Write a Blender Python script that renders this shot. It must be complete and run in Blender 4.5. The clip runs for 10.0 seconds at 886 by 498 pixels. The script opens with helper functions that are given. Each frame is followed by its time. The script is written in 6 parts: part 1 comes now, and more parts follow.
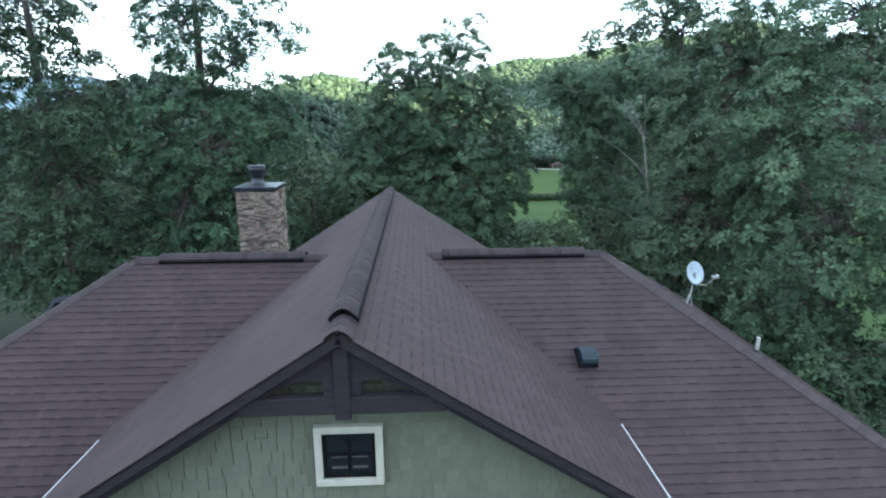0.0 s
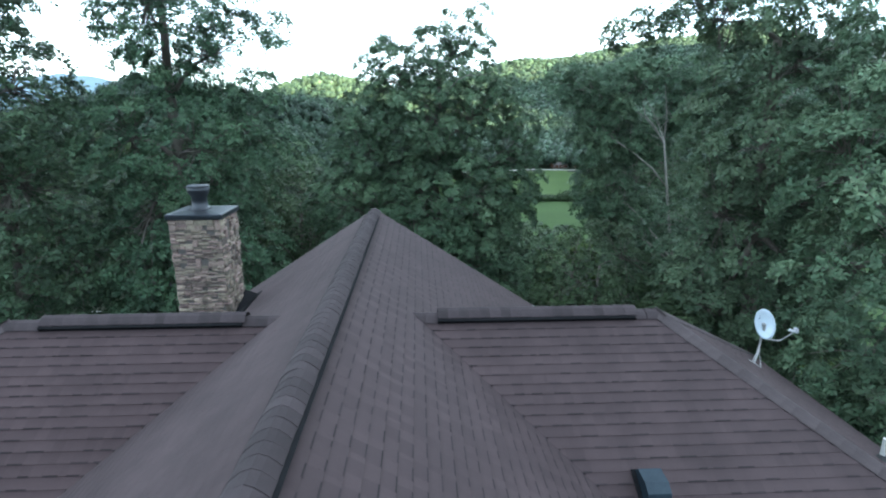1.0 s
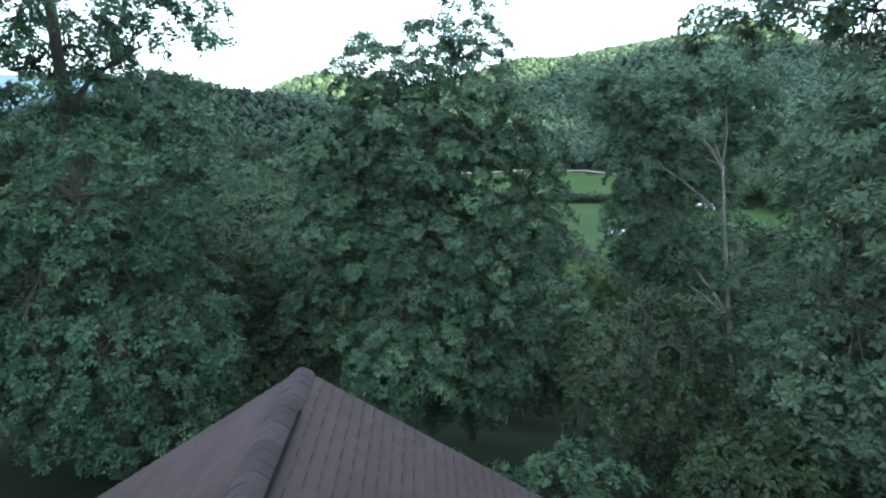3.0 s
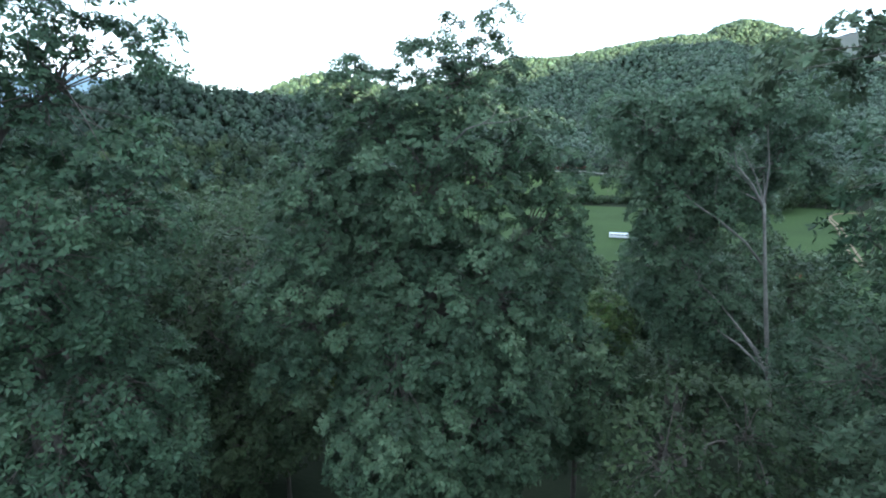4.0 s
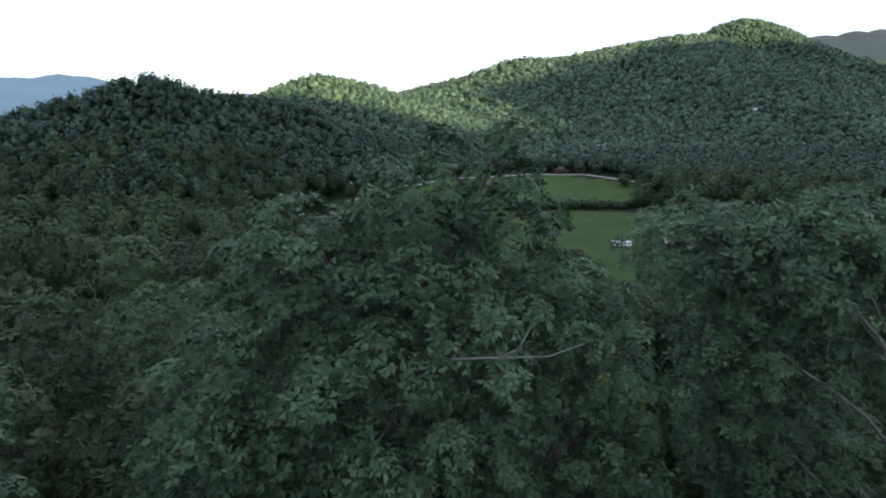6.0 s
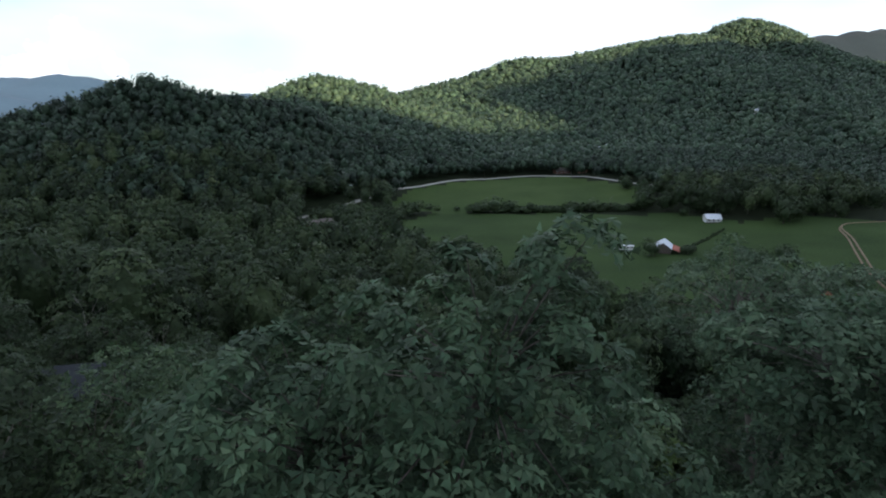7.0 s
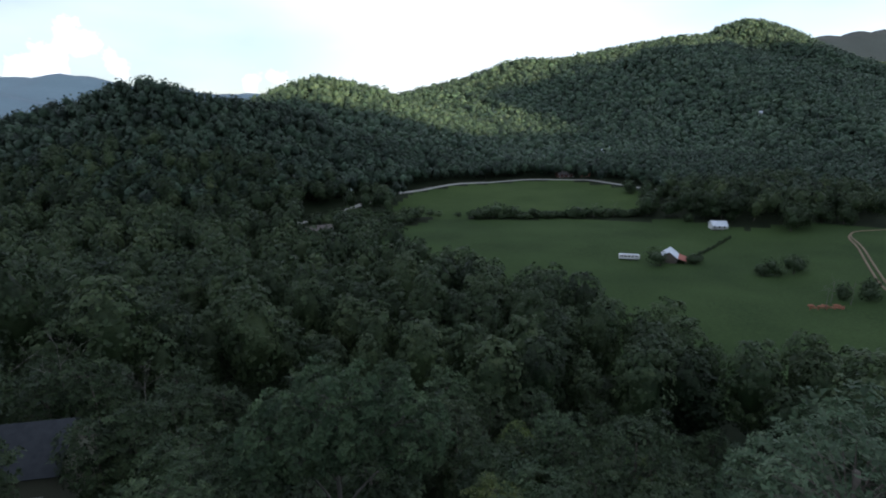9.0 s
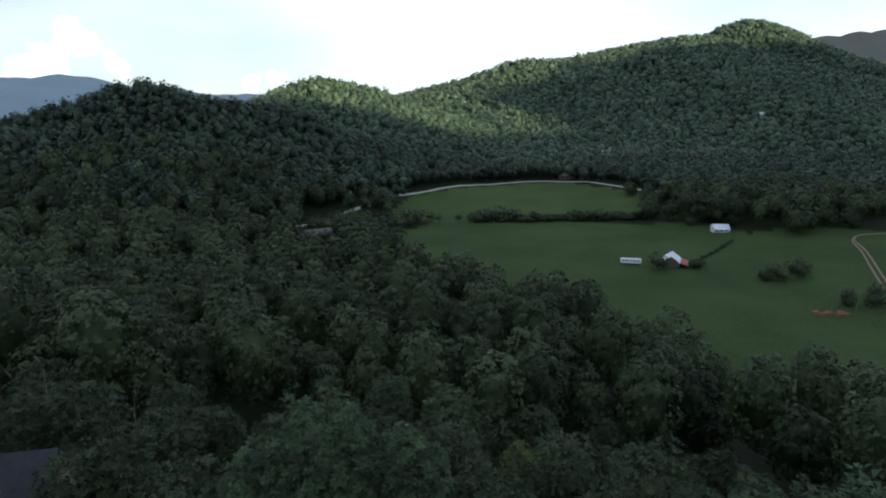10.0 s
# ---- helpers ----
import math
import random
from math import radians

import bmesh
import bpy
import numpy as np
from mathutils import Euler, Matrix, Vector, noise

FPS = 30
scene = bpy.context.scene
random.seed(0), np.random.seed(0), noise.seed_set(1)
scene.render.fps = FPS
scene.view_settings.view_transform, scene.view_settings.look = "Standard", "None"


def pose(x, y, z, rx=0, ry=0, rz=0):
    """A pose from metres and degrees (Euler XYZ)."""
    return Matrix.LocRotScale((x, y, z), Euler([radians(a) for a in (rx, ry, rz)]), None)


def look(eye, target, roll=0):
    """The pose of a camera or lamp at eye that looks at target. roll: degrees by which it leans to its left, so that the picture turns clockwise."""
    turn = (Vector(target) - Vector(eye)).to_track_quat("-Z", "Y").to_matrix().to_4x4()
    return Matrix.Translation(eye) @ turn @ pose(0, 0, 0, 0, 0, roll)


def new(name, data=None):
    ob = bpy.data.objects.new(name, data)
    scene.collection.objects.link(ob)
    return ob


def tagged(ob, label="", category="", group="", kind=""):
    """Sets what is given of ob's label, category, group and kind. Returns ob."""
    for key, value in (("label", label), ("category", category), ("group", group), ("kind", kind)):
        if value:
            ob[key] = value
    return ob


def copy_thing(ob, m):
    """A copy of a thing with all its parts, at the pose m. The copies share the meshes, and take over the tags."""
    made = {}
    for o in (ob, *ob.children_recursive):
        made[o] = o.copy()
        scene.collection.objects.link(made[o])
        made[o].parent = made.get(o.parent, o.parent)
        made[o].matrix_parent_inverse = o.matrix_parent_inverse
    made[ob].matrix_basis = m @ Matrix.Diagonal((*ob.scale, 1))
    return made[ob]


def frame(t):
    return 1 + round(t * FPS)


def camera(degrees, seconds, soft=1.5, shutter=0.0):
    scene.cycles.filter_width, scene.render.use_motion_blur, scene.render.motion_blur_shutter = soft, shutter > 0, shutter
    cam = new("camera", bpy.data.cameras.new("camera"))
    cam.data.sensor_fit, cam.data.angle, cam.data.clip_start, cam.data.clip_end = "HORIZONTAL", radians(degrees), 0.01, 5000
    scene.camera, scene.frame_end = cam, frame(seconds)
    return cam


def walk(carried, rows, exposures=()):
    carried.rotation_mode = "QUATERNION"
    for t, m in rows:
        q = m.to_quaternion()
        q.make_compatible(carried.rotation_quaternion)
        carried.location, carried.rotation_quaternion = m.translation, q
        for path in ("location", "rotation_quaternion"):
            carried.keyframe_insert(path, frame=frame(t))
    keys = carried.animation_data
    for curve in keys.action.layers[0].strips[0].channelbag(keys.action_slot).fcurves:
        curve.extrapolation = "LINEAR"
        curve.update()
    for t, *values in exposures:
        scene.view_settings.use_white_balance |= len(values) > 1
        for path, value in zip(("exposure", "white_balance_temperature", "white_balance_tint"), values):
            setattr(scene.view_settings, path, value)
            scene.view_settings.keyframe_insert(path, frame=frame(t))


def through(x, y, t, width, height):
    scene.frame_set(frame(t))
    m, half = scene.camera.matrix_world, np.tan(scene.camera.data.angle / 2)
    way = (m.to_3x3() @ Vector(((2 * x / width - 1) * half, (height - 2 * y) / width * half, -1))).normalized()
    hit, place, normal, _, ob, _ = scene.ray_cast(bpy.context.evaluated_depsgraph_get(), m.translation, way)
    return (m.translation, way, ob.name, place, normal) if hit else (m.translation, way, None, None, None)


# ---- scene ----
cam = camera(79.53, 10.0, soft=2.0)
# seconds, eye, pitch above level, yaw, roll
PATH = [
    (0.0, 0.846, -5.133, 2.182, -14.39, -2.70, -0.21),
    (0.5, 0.949, -3.530, 2.233, -14.38, -2.67, -0.16),
    (1.0, 1.077, -1.928, 2.262, -14.38, -2.61, -0.11),
    (1.5, 1.183, -0.259, 2.306, -14.40, -2.58, -0.07),
    (2.0, 1.298, 1.401, 2.420, -14.44, -2.51, -0.03),
    (2.5, 1.414, 3.123, 2.698, -14.51, -2.47, -0.01),
    (4.0, 1.561, 8.245, 4.179, -14.52, -2.60, -0.14),
    (4.5, 1.656, 10.054, 4.899, -14.52, -2.67, -0.22),
    (5.0, 1.799, 11.863, 5.728, -14.53, -2.68, -0.28),
    (5.5, 1.941, 13.714, 6.593, -14.54, -2.69, -0.31),
    (6.0, 2.074, 15.588, 7.460, -14.53, -2.68, -0.33),
    (7.5, 2.008, 20.927, 9.710, -14.54, -2.65, -0.34),
    (8.0, 2.125, 22.650, 10.608, -14.55, -2.62, -0.31),
    (8.5, 2.222, 24.276, 11.497, -14.57, -2.58, -0.29),
    (9.0, 2.264, 25.852, 12.272, -14.59, -2.54, -0.27),
    (9.5, 2.316, 27.353, 12.931, -14.57, -2.53, -0.27),
    (10.0, 2.404, 28.920, 13.767, -14.57, -2.54, -0.29),
]


def aim(x, y, z, pitch, yaw, roll):
    return pose(x, y, z, 90 + pitch, 0, yaw) @ pose(0, 0, 0, 0, 0, roll)


EXPOSURES = [(0.0, 2.93, 5830, 1), (1.5, 2.99, 5750, -3), (2.5, 2.97, 5700, -5), (4.0, 2.84, 5700, 3), (5.0, 2.36, 5900, 5), (6.0, 1.79, 6100, 8), (7.0, 1.21, 6150, 10), (8.0, 1.02, 6050, 11), (10.0, 1.06, 6050, 11)]
walk(cam, [(row[0], aim(*row[1:])) for row in PATH], EXPOSURES)

# ---------------------------------------------------------------- light
SUN_SLOPE = 0.13
SUN_SIDE = 0.6
world = bpy.data.worlds.new("sky")
scene.world = world
world.use_nodes = True


CUMULUS = [((-0.497, 0.861, 0.098), 0.055), ((-0.53, 0.845, 0.068), 0.05), ((-0.464, 0.882, 0.075), 0.04), ((-0.565, 0.822, 0.062), 0.04), ((-0.232, 0.971, 0.050), 0.032), ((-0.285, 0.957, 0.042), 0.025), ((-0.147, 0.987, 0.055), 0.028), ((-0.04, 0.997, 0.042), 0.04), ((0.27, 0.957, 0.108), 0.03)]


def build_sky():
    nt = world.node_tree
    nt.nodes.clear()
    n = nt.nodes.new
    out = n("ShaderNodeOutputWorld")
    bg = n("ShaderNodeBackground")
    sky = n("ShaderNodeTexSky")
    sky.sky_type = "NISHITA"
    sky.sun_disc = False
    sky.sun_elevation = math.atan(SUN_SLOPE) + 0.12
    sky.sun_rotation = -math.atan2(SUN_SIDE, -1.0)
    sky.altitude = 700
    sky.air_density = 1.2
    sky.dust_density = 0.3
    sky.ozone_density = 3.5
    co = n("ShaderNodeTexCoord")
    mp = n("ShaderNodeMapping")
    mp.inputs["Scale"].default_value = (1.0, 1.0, 2.6)
    mp.inputs["Location"].default_value = (3.1, 0.4, 0.2)
    nz = n("ShaderNodeTexNoise")
    nz.inputs["Scale"].default_value = 1.7
    nz.inputs["Detail"].default_value = 6.0
    nz.inputs["Roughness"].default_value = 0.45
    rp = n("ShaderNodeValToRGB")
    rp.color_ramp.elements[0].position = 0.40
    rp.color_ramp.elements[1].position = 0.62
    rp.color_ramp.elements[0].color = (0.31, 0.31, 0.31, 1)
    rp.color_ramp.elements[1].color = (0.60, 0.60, 0.60, 1)
    # heaped clouds: ragged round puffs low over the hills
    fz = n("ShaderNodeTexNoise")
    fz.inputs["Scale"].default_value = 17.0
    fz.inputs["Detail"].default_value = 8.0
    fz.inputs["Roughness"].default_value = 0.6
    nt.links.new(co.outputs["Generated"], fz.inputs["Vector"])
    heap = None
    for spot, size in CUMULUS:
        far = n("ShaderNodeVectorMath")
        far.operation = "DISTANCE"
        far.inputs[1].default_value = spot
        nt.links.new(co.outputs["Generated"], far.inputs[0])
        near = n("ShaderNodeMapRange")
        near.inputs["From Max"].default_value = size
        near.inputs["To Min"].default_value, near.inputs["To Max"].default_value = 1.0, 0.0
        nt.links.new(far.outputs["Value"], near.inputs["Value"])
        if heap is None:
            heap = near.outputs["Result"]
        else:
            top = n("ShaderNodeMath")
            top.operation = "MAXIMUM"
            nt.links.new(heap, top.inputs[0])
            nt.links.new(near.outputs["Result"], top.inputs[1])
            heap = top.outputs["Value"]
    rag = n("ShaderNodeMath")
    rag.operation = "MULTIPLY_ADD"
    rag.inputs[1].default_value = 2.6
    nt.links.new(fz.outputs["Fac"], rag.inputs[0])
    nt.links.new(heap, rag.inputs[2])
    puff = n("ShaderNodeMapRange")
    puff.interpolation_type = "SMOOTHSTEP"
    puff.inputs["To Max"].default_value = 0.86
    puff.inputs["From Min"].default_value, puff.inputs["From Max"].default_value = 1.50, 2.15
    nt.links.new(rag.outputs["Value"], puff.inputs["Value"])
    # thin bright sheet of cloud over the middle of the valley
    mid = n("ShaderNodeVectorMath")
    mid.operation = "DISTANCE"
    mid.inputs[1].default_value = (0.10, 0.97, 0.16)
    nt.links.new(co.outputs["Generated"], mid.inputs[0])
    sheet = n("ShaderNodeMapRange")
    sheet.interpolation_type = "SMOOTHSTEP"
    sheet.inputs["From Min"].default_value, sheet.inputs["From Max"].default_value = 0.12, 0.42
    sheet.inputs["To Min"].default_value, sheet.inputs["To Max"].default_value = 0.34, 0.0
    nt.links.new(mid.outputs["Value"], sheet.inputs["Value"])
    veil = n("ShaderNodeMath")
    nt.links.new(rp.outputs["Color"], veil.inputs[0])
    nt.links.new(sheet.outputs["Result"], veil.inputs[1])
    both = n("ShaderNodeMath")
    both.operation = "MAXIMUM"
    nt.links.new(veil.outputs["Value"], both.inputs[0])
    nt.links.new(puff.outputs["Result"], both.inputs[1])
    mix = n("ShaderNodeMix")
    mix.data_type = "RGBA"
    mix.inputs["B"].default_value = (10.85, 11.3, 12.0, 1.0)
    bg.inputs["Strength"].default_value = 0.066
    nt.links.new(co.outputs["Generated"], mp.inputs["Vector"])
    nt.links.new(mp.outputs["Vector"], nz.inputs["Vector"])
    nt.links.new(nz.outputs["Fac"], rp.inputs["Fac"])
    nt.links.new(both.outputs["Value"], mix.inputs["Factor"])
    nt.links.new(sky.outputs["Color"], mix.inputs["A"])
    nt.links.new(mix.outputs["Result"], bg.inputs["Color"])
    nt.links.new(bg.outputs["Background"], out.inputs["Surface"])


build_sky()
sun = new("sun", bpy.data.lights.new("sun", "SUN"))
sun.data.energy = 5.0
sun.data.angle = radians(0.6)
sun.data.color = (1.0, 0.84, 0.56)
sun.matrix_world = look((1000 * SUN_SIDE, -1000, 1000 * SUN_SLOPE), (0, 0, 0))

# ---------------------------------------------------------------- materials


def material(name, low, high, rough=0.8, scale=8.0, fine=60.0, bump=0.2, depth=0.01, metal=0.0, vary=0.0, island=0.0, hue=0.0, streak=None, spec=0.5, tint=False):
    """Two scales of noise between two colours, with relief; vary and island shift the value from piece to piece."""
    mat = bpy.data.materials.new(name)
    mat.use_nodes = True
    nt = mat.node_tree
    n, link = nt.nodes.new, nt.links.new
    b = nt.nodes["Principled BSDF"]
    co = n("ShaderNodeTexCoord")
    src = co.outputs["Object"]
    if streak:
        mp = n("ShaderNodeMapping")
        mp.inputs["Scale"].default_value = streak
        link(src, mp.inputs["Vector"])
        src = mp.outputs["Vector"]
    big, small = n("ShaderNodeTexNoise"), n("ShaderNodeTexNoise")
    big.inputs["Scale"].default_value, big.inputs["Detail"].default_value = scale, 4
    small.inputs["Scale"].default_value, small.inputs["Detail"].default_value = fine, 3
    link(src, big.inputs["Vector"])
    link(src, small.inputs["Vector"])
    mx = n("ShaderNodeMix")
    mx.data_type = "FLOAT"
    mx.inputs["Factor"].default_value = 0.45
    link(big.outputs["Fac"], mx.inputs["A"])
    link(small.outputs["Fac"], mx.inputs["B"])
    rp = n("ShaderNodeValToRGB")
    rp.color_ramp.elements[0].position, rp.color_ramp.elements[1].position = 0.32, 0.68
    rp.color_ramp.elements[0].color, rp.color_ramp.elements[1].color = (*low, 1), (*high, 1)
    link(mx.outputs["Result"], rp.inputs["Fac"])
    colour = rp.outputs["Color"]
    for amount, node, socket in ((vary, "ShaderNodeObjectInfo", "Random"), (island, "ShaderNodeNewGeometry", "Random Per Island")):
        if amount:
            info = n(node)
            mr = n("ShaderNodeMapRange")
            mr.inputs["To Min"].default_value, mr.inputs["To Max"].default_value = 1 - amount, 1 + amount
            link(info.outputs[socket], mr.inputs["Value"])
            hs = n("ShaderNodeHueSaturation")
            link(mr.outputs["Result"], hs.inputs["Value"])
            if hue:
                mul = n("ShaderNodeMath")
                mul.operation = "MULTIPLY"
                mul.inputs[1].default_value = 7.31
                fr = n("ShaderNodeMath")
                fr.operation = "FRACT"
                hr = n("ShaderNodeMapRange")
                hr.inputs["To Min"].default_value, hr.inputs["To Max"].default_value = 0.5 - hue, 0.5 + hue
                link(info.outputs[socket], mul.inputs[0])
                link(mul.outputs["Value"], fr.inputs[0])
                link(fr.outputs["Value"], hr.inputs["Value"])
                link(hr.outputs["Result"], hs.inputs["Hue"])
            link(colour, hs.inputs["Color"])
            colour = hs.outputs["Color"]
    if tint:
        at = n("ShaderNodeAttribute")
        at.attribute_name = "tint"
        one = n("ShaderNodeMath")
        one.inputs[1].default_value = 1.0
        hs = n("ShaderNodeHueSaturation")
        turn = n("ShaderNodeMath")
        turn.operation = "MULTIPLY_ADD"
        turn.inputs[1].default_value, turn.inputs[2].default_value = -0.035, 0.5
        link(at.outputs["Fac"], one.inputs[0])
        link(at.outputs["Fac"], turn.inputs[0])
        link(one.outputs["Value"], hs.inputs["Value"])
        link(turn.outputs["Value"], hs.inputs["Hue"])
        link(colour, hs.inputs["Color"])
        colour = hs.outputs["Color"]
    link(colour, b.inputs["Base Color"])
    b.inputs["Roughness"].default_value = rough
    b.inputs["Metallic"].default_value = metal
    b.inputs["Specular IOR Level"].default_value = spec
    if bump:
        bp = n("ShaderNodeBump")
        bp.inputs["Strength"].default_value, bp.inputs["Distance"].default_value = bump, depth
        link(mx.outputs["Result"], bp.inputs["Height"])
        link(bp.outputs["Normal"], b.inputs["Normal"])
    return mat


def foliage(name, low, high, scale, fine, vary=0.2, island=0.25, hue=0.02, through=0.25, bump=0.0, depth=0.1, tint=False):
    """Leaves: a dull sheen and some light let through."""
    mat = material(name, low, high, 0.55, scale, fine, bump, depth, vary=vary, island=island, hue=hue, spec=0.2, tint=tint)
    nt = mat.node_tree
    b = nt.nodes["Principled BSDF"]
    tr, mx = nt.nodes.new("ShaderNodeBsdfTranslucent"), nt.nodes.new("ShaderNodeMixShader")
    mx.inputs[0].default_value = through
    nt.links.new(b.inputs["Base Color"].links[0].from_socket, tr.inputs["Color"])
    nt.links.new(b.outputs[0], mx.inputs[1])
    nt.links.new(tr.outputs[0], mx.inputs[2])
    nt.links.new(mx.outputs[0], nt.nodes["Material Output"].inputs["Surface"])
    return mat


LEAF = foliage("oak_leaves", (0.034, 0.062, 0.033), (0.082, 0.124, 0.068), 0.5, 5.0, 0.22, 0.32, 0.02, 0.28, tint=True)
LEAF_OLIVE = foliage("olive_leaves", (0.030, 0.052, 0.025), (0.070, 0.102, 0.049), 0.5, 5.0, 0.22, 0.30, 0.015, 0.25, tint=True)
# lighter leaves: the pale-barked tree's own, and hazy glare on the right-hand oaks
LEAF_HAZED = foliage("pale_hazed_leaves", (0.058, 0.100, 0.056), (0.120, 0.176, 0.104), 0.5, 5.0, 0.2, 0.32, 0.02, 0.36, tint=True)
LEAF_LIGHT = foliage("young_leaves", (0.050, 0.080, 0.024), (0.105, 0.14, 0.042), 0.5, 5.0, 0.2, 0.3, 0.02, tint=True)
WOODS = foliage("woodland_leaves", (0.019, 0.034, 0.015), (0.050, 0.075, 0.031), 0.10, 1.2, 0.0, 0.20, 0.015, 0.2, 0.6, 0.3, True)
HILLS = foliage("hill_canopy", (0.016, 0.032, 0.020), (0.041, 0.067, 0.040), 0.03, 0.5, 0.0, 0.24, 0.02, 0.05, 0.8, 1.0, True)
# lighter copy of the hill canopy, with haze over the farther hills in its colour
HILLS_HAZED = foliage("hazed_hill_canopy", (0.023, 0.045, 0.029), (0.058, 0.090, 0.052), 0.02, 0.4, 0.0, 0.24, 0.02, 0.05, 0.8, 1.0, True)
GREY_BARK = material("grey_bark", (0.085, 0.080, 0.070), (0.17, 0.16, 0.14), 0.9, 3, 22, 0.5, 0.02, streak=(1, 1, 0.4))
BARK = material("bark", (0.055, 0.045, 0.038), (0.15, 0.13, 0.11), 0.9, 3, 25, 0.7, 0.03, streak=(1, 1, 0.25))
PALE_BARK = material("pale_bark", (0.085, 0.080, 0.068), (0.27, 0.25, 0.22), 0.85, 3, 22, 0.5, 0.02, streak=(1, 1, 0.4))
EARTH = material("forest_floor", (0.008, 0.013, 0.006), (0.019, 0.026, 0.012), 0.95, 0.2, 3, 0.5, 0.15, spec=0.1)
GRASS = material("meadow_grass", (0.019, 0.036, 0.012), (0.047, 0.076, 0.025), 0.95, 0.022, 1.1, 0.5, 0.1, spec=0.08)
HAY = material("upper_meadow_grass", (0.026, 0.048, 0.014), (0.058, 0.088, 0.027), 0.95, 0.022, 1.1, 0.5, 0.1, spec=0.08)
GRAVEL = material("pale_gravel", (0.22, 0.22, 0.20), (0.34, 0.33, 0.31), 0.9, 0.4, 6, 0.3, 0.03)
DIRT = material("clay_track", (0.13, 0.092, 0.058), (0.21, 0.152, 0.10), 0.95, 0.4, 6, 0.4, 0.05)
CLAY = material("red_clay", (0.15, 0.055, 0.032), (0.24, 0.095, 0.05), 0.95, 0.4, 6, 0.5, 0.1)
# the blue of distance haze is put into this forest colour
HAZE = material("hazed_distant_forest", (0.034, 0.074, 0.128), (0.048, 0.095, 0.158), 1.0, 0.004, 0.05, 0.3, 4.0)
# far right ridge: haze blue and its shade both set in the colour
HAZE_SHADED = material("shaded_distant_slope", (0.006, 0.015, 0.021), (0.011, 0.022, 0.030), 1.0, 0.006, 0.06, 0.4, 4.0)
SHINGLE = material("shingle_granules", (0.0375, 0.0255, 0.0272), (0.0630, 0.0435, 0.0455), 0.9, 1.6, 240, 0.35, 0.003, vary=0.09, island=0.09, spec=0.25)
# bands at the tab butts: printed shadow line and butt shade in one colour
SHADOW_BAND = material("shadow_line_granules", (0.018, 0.014, 0.0155), (0.034, 0.026, 0.028), 0.95, 3, 240, 0.3, 0.003, island=0.25, spec=0.2)
CAPS = material("ridge_shingle", (0.022, 0.0172, 0.0185), (0.050, 0.039, 0.041), 0.9, 3, 220, 0.35, 0.003, vary=0.24, spec=0.2)
# cap shingle toned lighter for the hips, which face the sky more
HIP_CAPS = material("hip_shingle", (0.034, 0.027, 0.028), (0.066, 0.053, 0.054), 0.9, 3, 220, 0.35, 0.003, vary=0.14, spec=0.2)
BLACK_STEEL = material("black_flue_steel", (0.010, 0.012, 0.016), (0.030, 0.034, 0.042), 0.45, 4, 40, 0.1, 0.003, metal=0.3)
VENT_PLASTIC = material("black_plastic", (0.004, 0.004, 0.005), (0.010, 0.010, 0.011), 0.9, 5, 80, 0.1, 0.002, spec=0.1)
STONE = material("ledge_stone", (0.074, 0.056, 0.046), (0.275, 0.214, 0.172), 0.85, 7, 45, 0.7, 0.012, vary=0.6, hue=0.035)
STONE_REST = material("ledge_stone_low", (0.074, 0.056, 0.046), (0.275, 0.214, 0.172), 0.85, 7, 45, 0.7, 0.012, island=0.6, hue=0.035)
MORTAR = material("mortar", (0.06, 0.055, 0.05), (0.11, 0.10, 0.09), 0.95, 8, 60, 0.4, 0.01)
CAP_METAL = material("painted_steel", (0.018, 0.022, 0.030), (0.05, 0.058, 0.07), 0.28, 2.5, 30, 0.1, 0.004, metal=0.6)
SIDING = material("sage_shingle_siding", (0.100, 0.104, 0.074), (0.152, 0.158, 0.113), 0.85, 3, 60, 0.35, 0.004, vary=0.08, streak=(4, 4, 1))
CREAM = material("cream_trim_paint", (0.38, 0.36, 0.29), (0.50, 0.47, 0.39), 0.7, 5, 60, 0.1, 0.002)
TIMBER = material("dark_stained_timber", (0.019, 0.0165, 0.019), (0.038, 0.033, 0.036), 0.9, 3, 40, 0.4, 0.006, streak=(1, 6, 6), spec=0.15)
SOFFIT = material("soffit_boards", (0.018, 0.017, 0.016), (0.034, 0.032, 0.030), 0.9, 4, 50, 0.2, 0.004, spec=0.2)
WHITE_METAL = material("white_gutter_metal", (0.25, 0.26, 0.27), (0.36, 0.37, 0.38), 0.5, 2, 40, 0.05, 0.002)
DISH_GREY = material("dish_enamel", (0.30, 0.355, 0.40), (0.38, 0.435, 0.48), 0.5, 3, 40, 0.05, 0.002)
STEEL = material("galvanised_steel", (0.22, 0.22, 0.22), (0.36, 0.36, 0.35), 0.55, 5, 60, 0.1, 0.002, metal=0.5)
PVC = material("white_pvc", (0.34, 0.33, 0.31), (0.44, 0.43, 0.41), 0.6, 5, 60, 0.05, 0.002)
BLUE_METAL = material("dark_blue_metal", (0.009, 0.016, 0.024), (0.022, 0.035, 0.046), 0.6, 5, 60, 0.1, 0.002, metal=0.2, spec=0.3)
CANVAS = material("faded_red_canvas", (0.135, 0.038, 0.038), (0.185, 0.056, 0.055), 0.9, 3, 120, 0.25, 0.004)
DECK = material("weathered_deck_boards", (0.045, 0.038, 0.033), (0.09, 0.078, 0.068), 0.85, 3, 60, 0.3, 0.004, vary=0.2, streak=(1, 6, 6))
GREY_ROOF = material("grey_slate_roof", (0.026, 0.030, 0.036), (0.048, 0.053, 0.060), 0.9, 1.5, 60, 0.3, 0.01, spec=0.15)
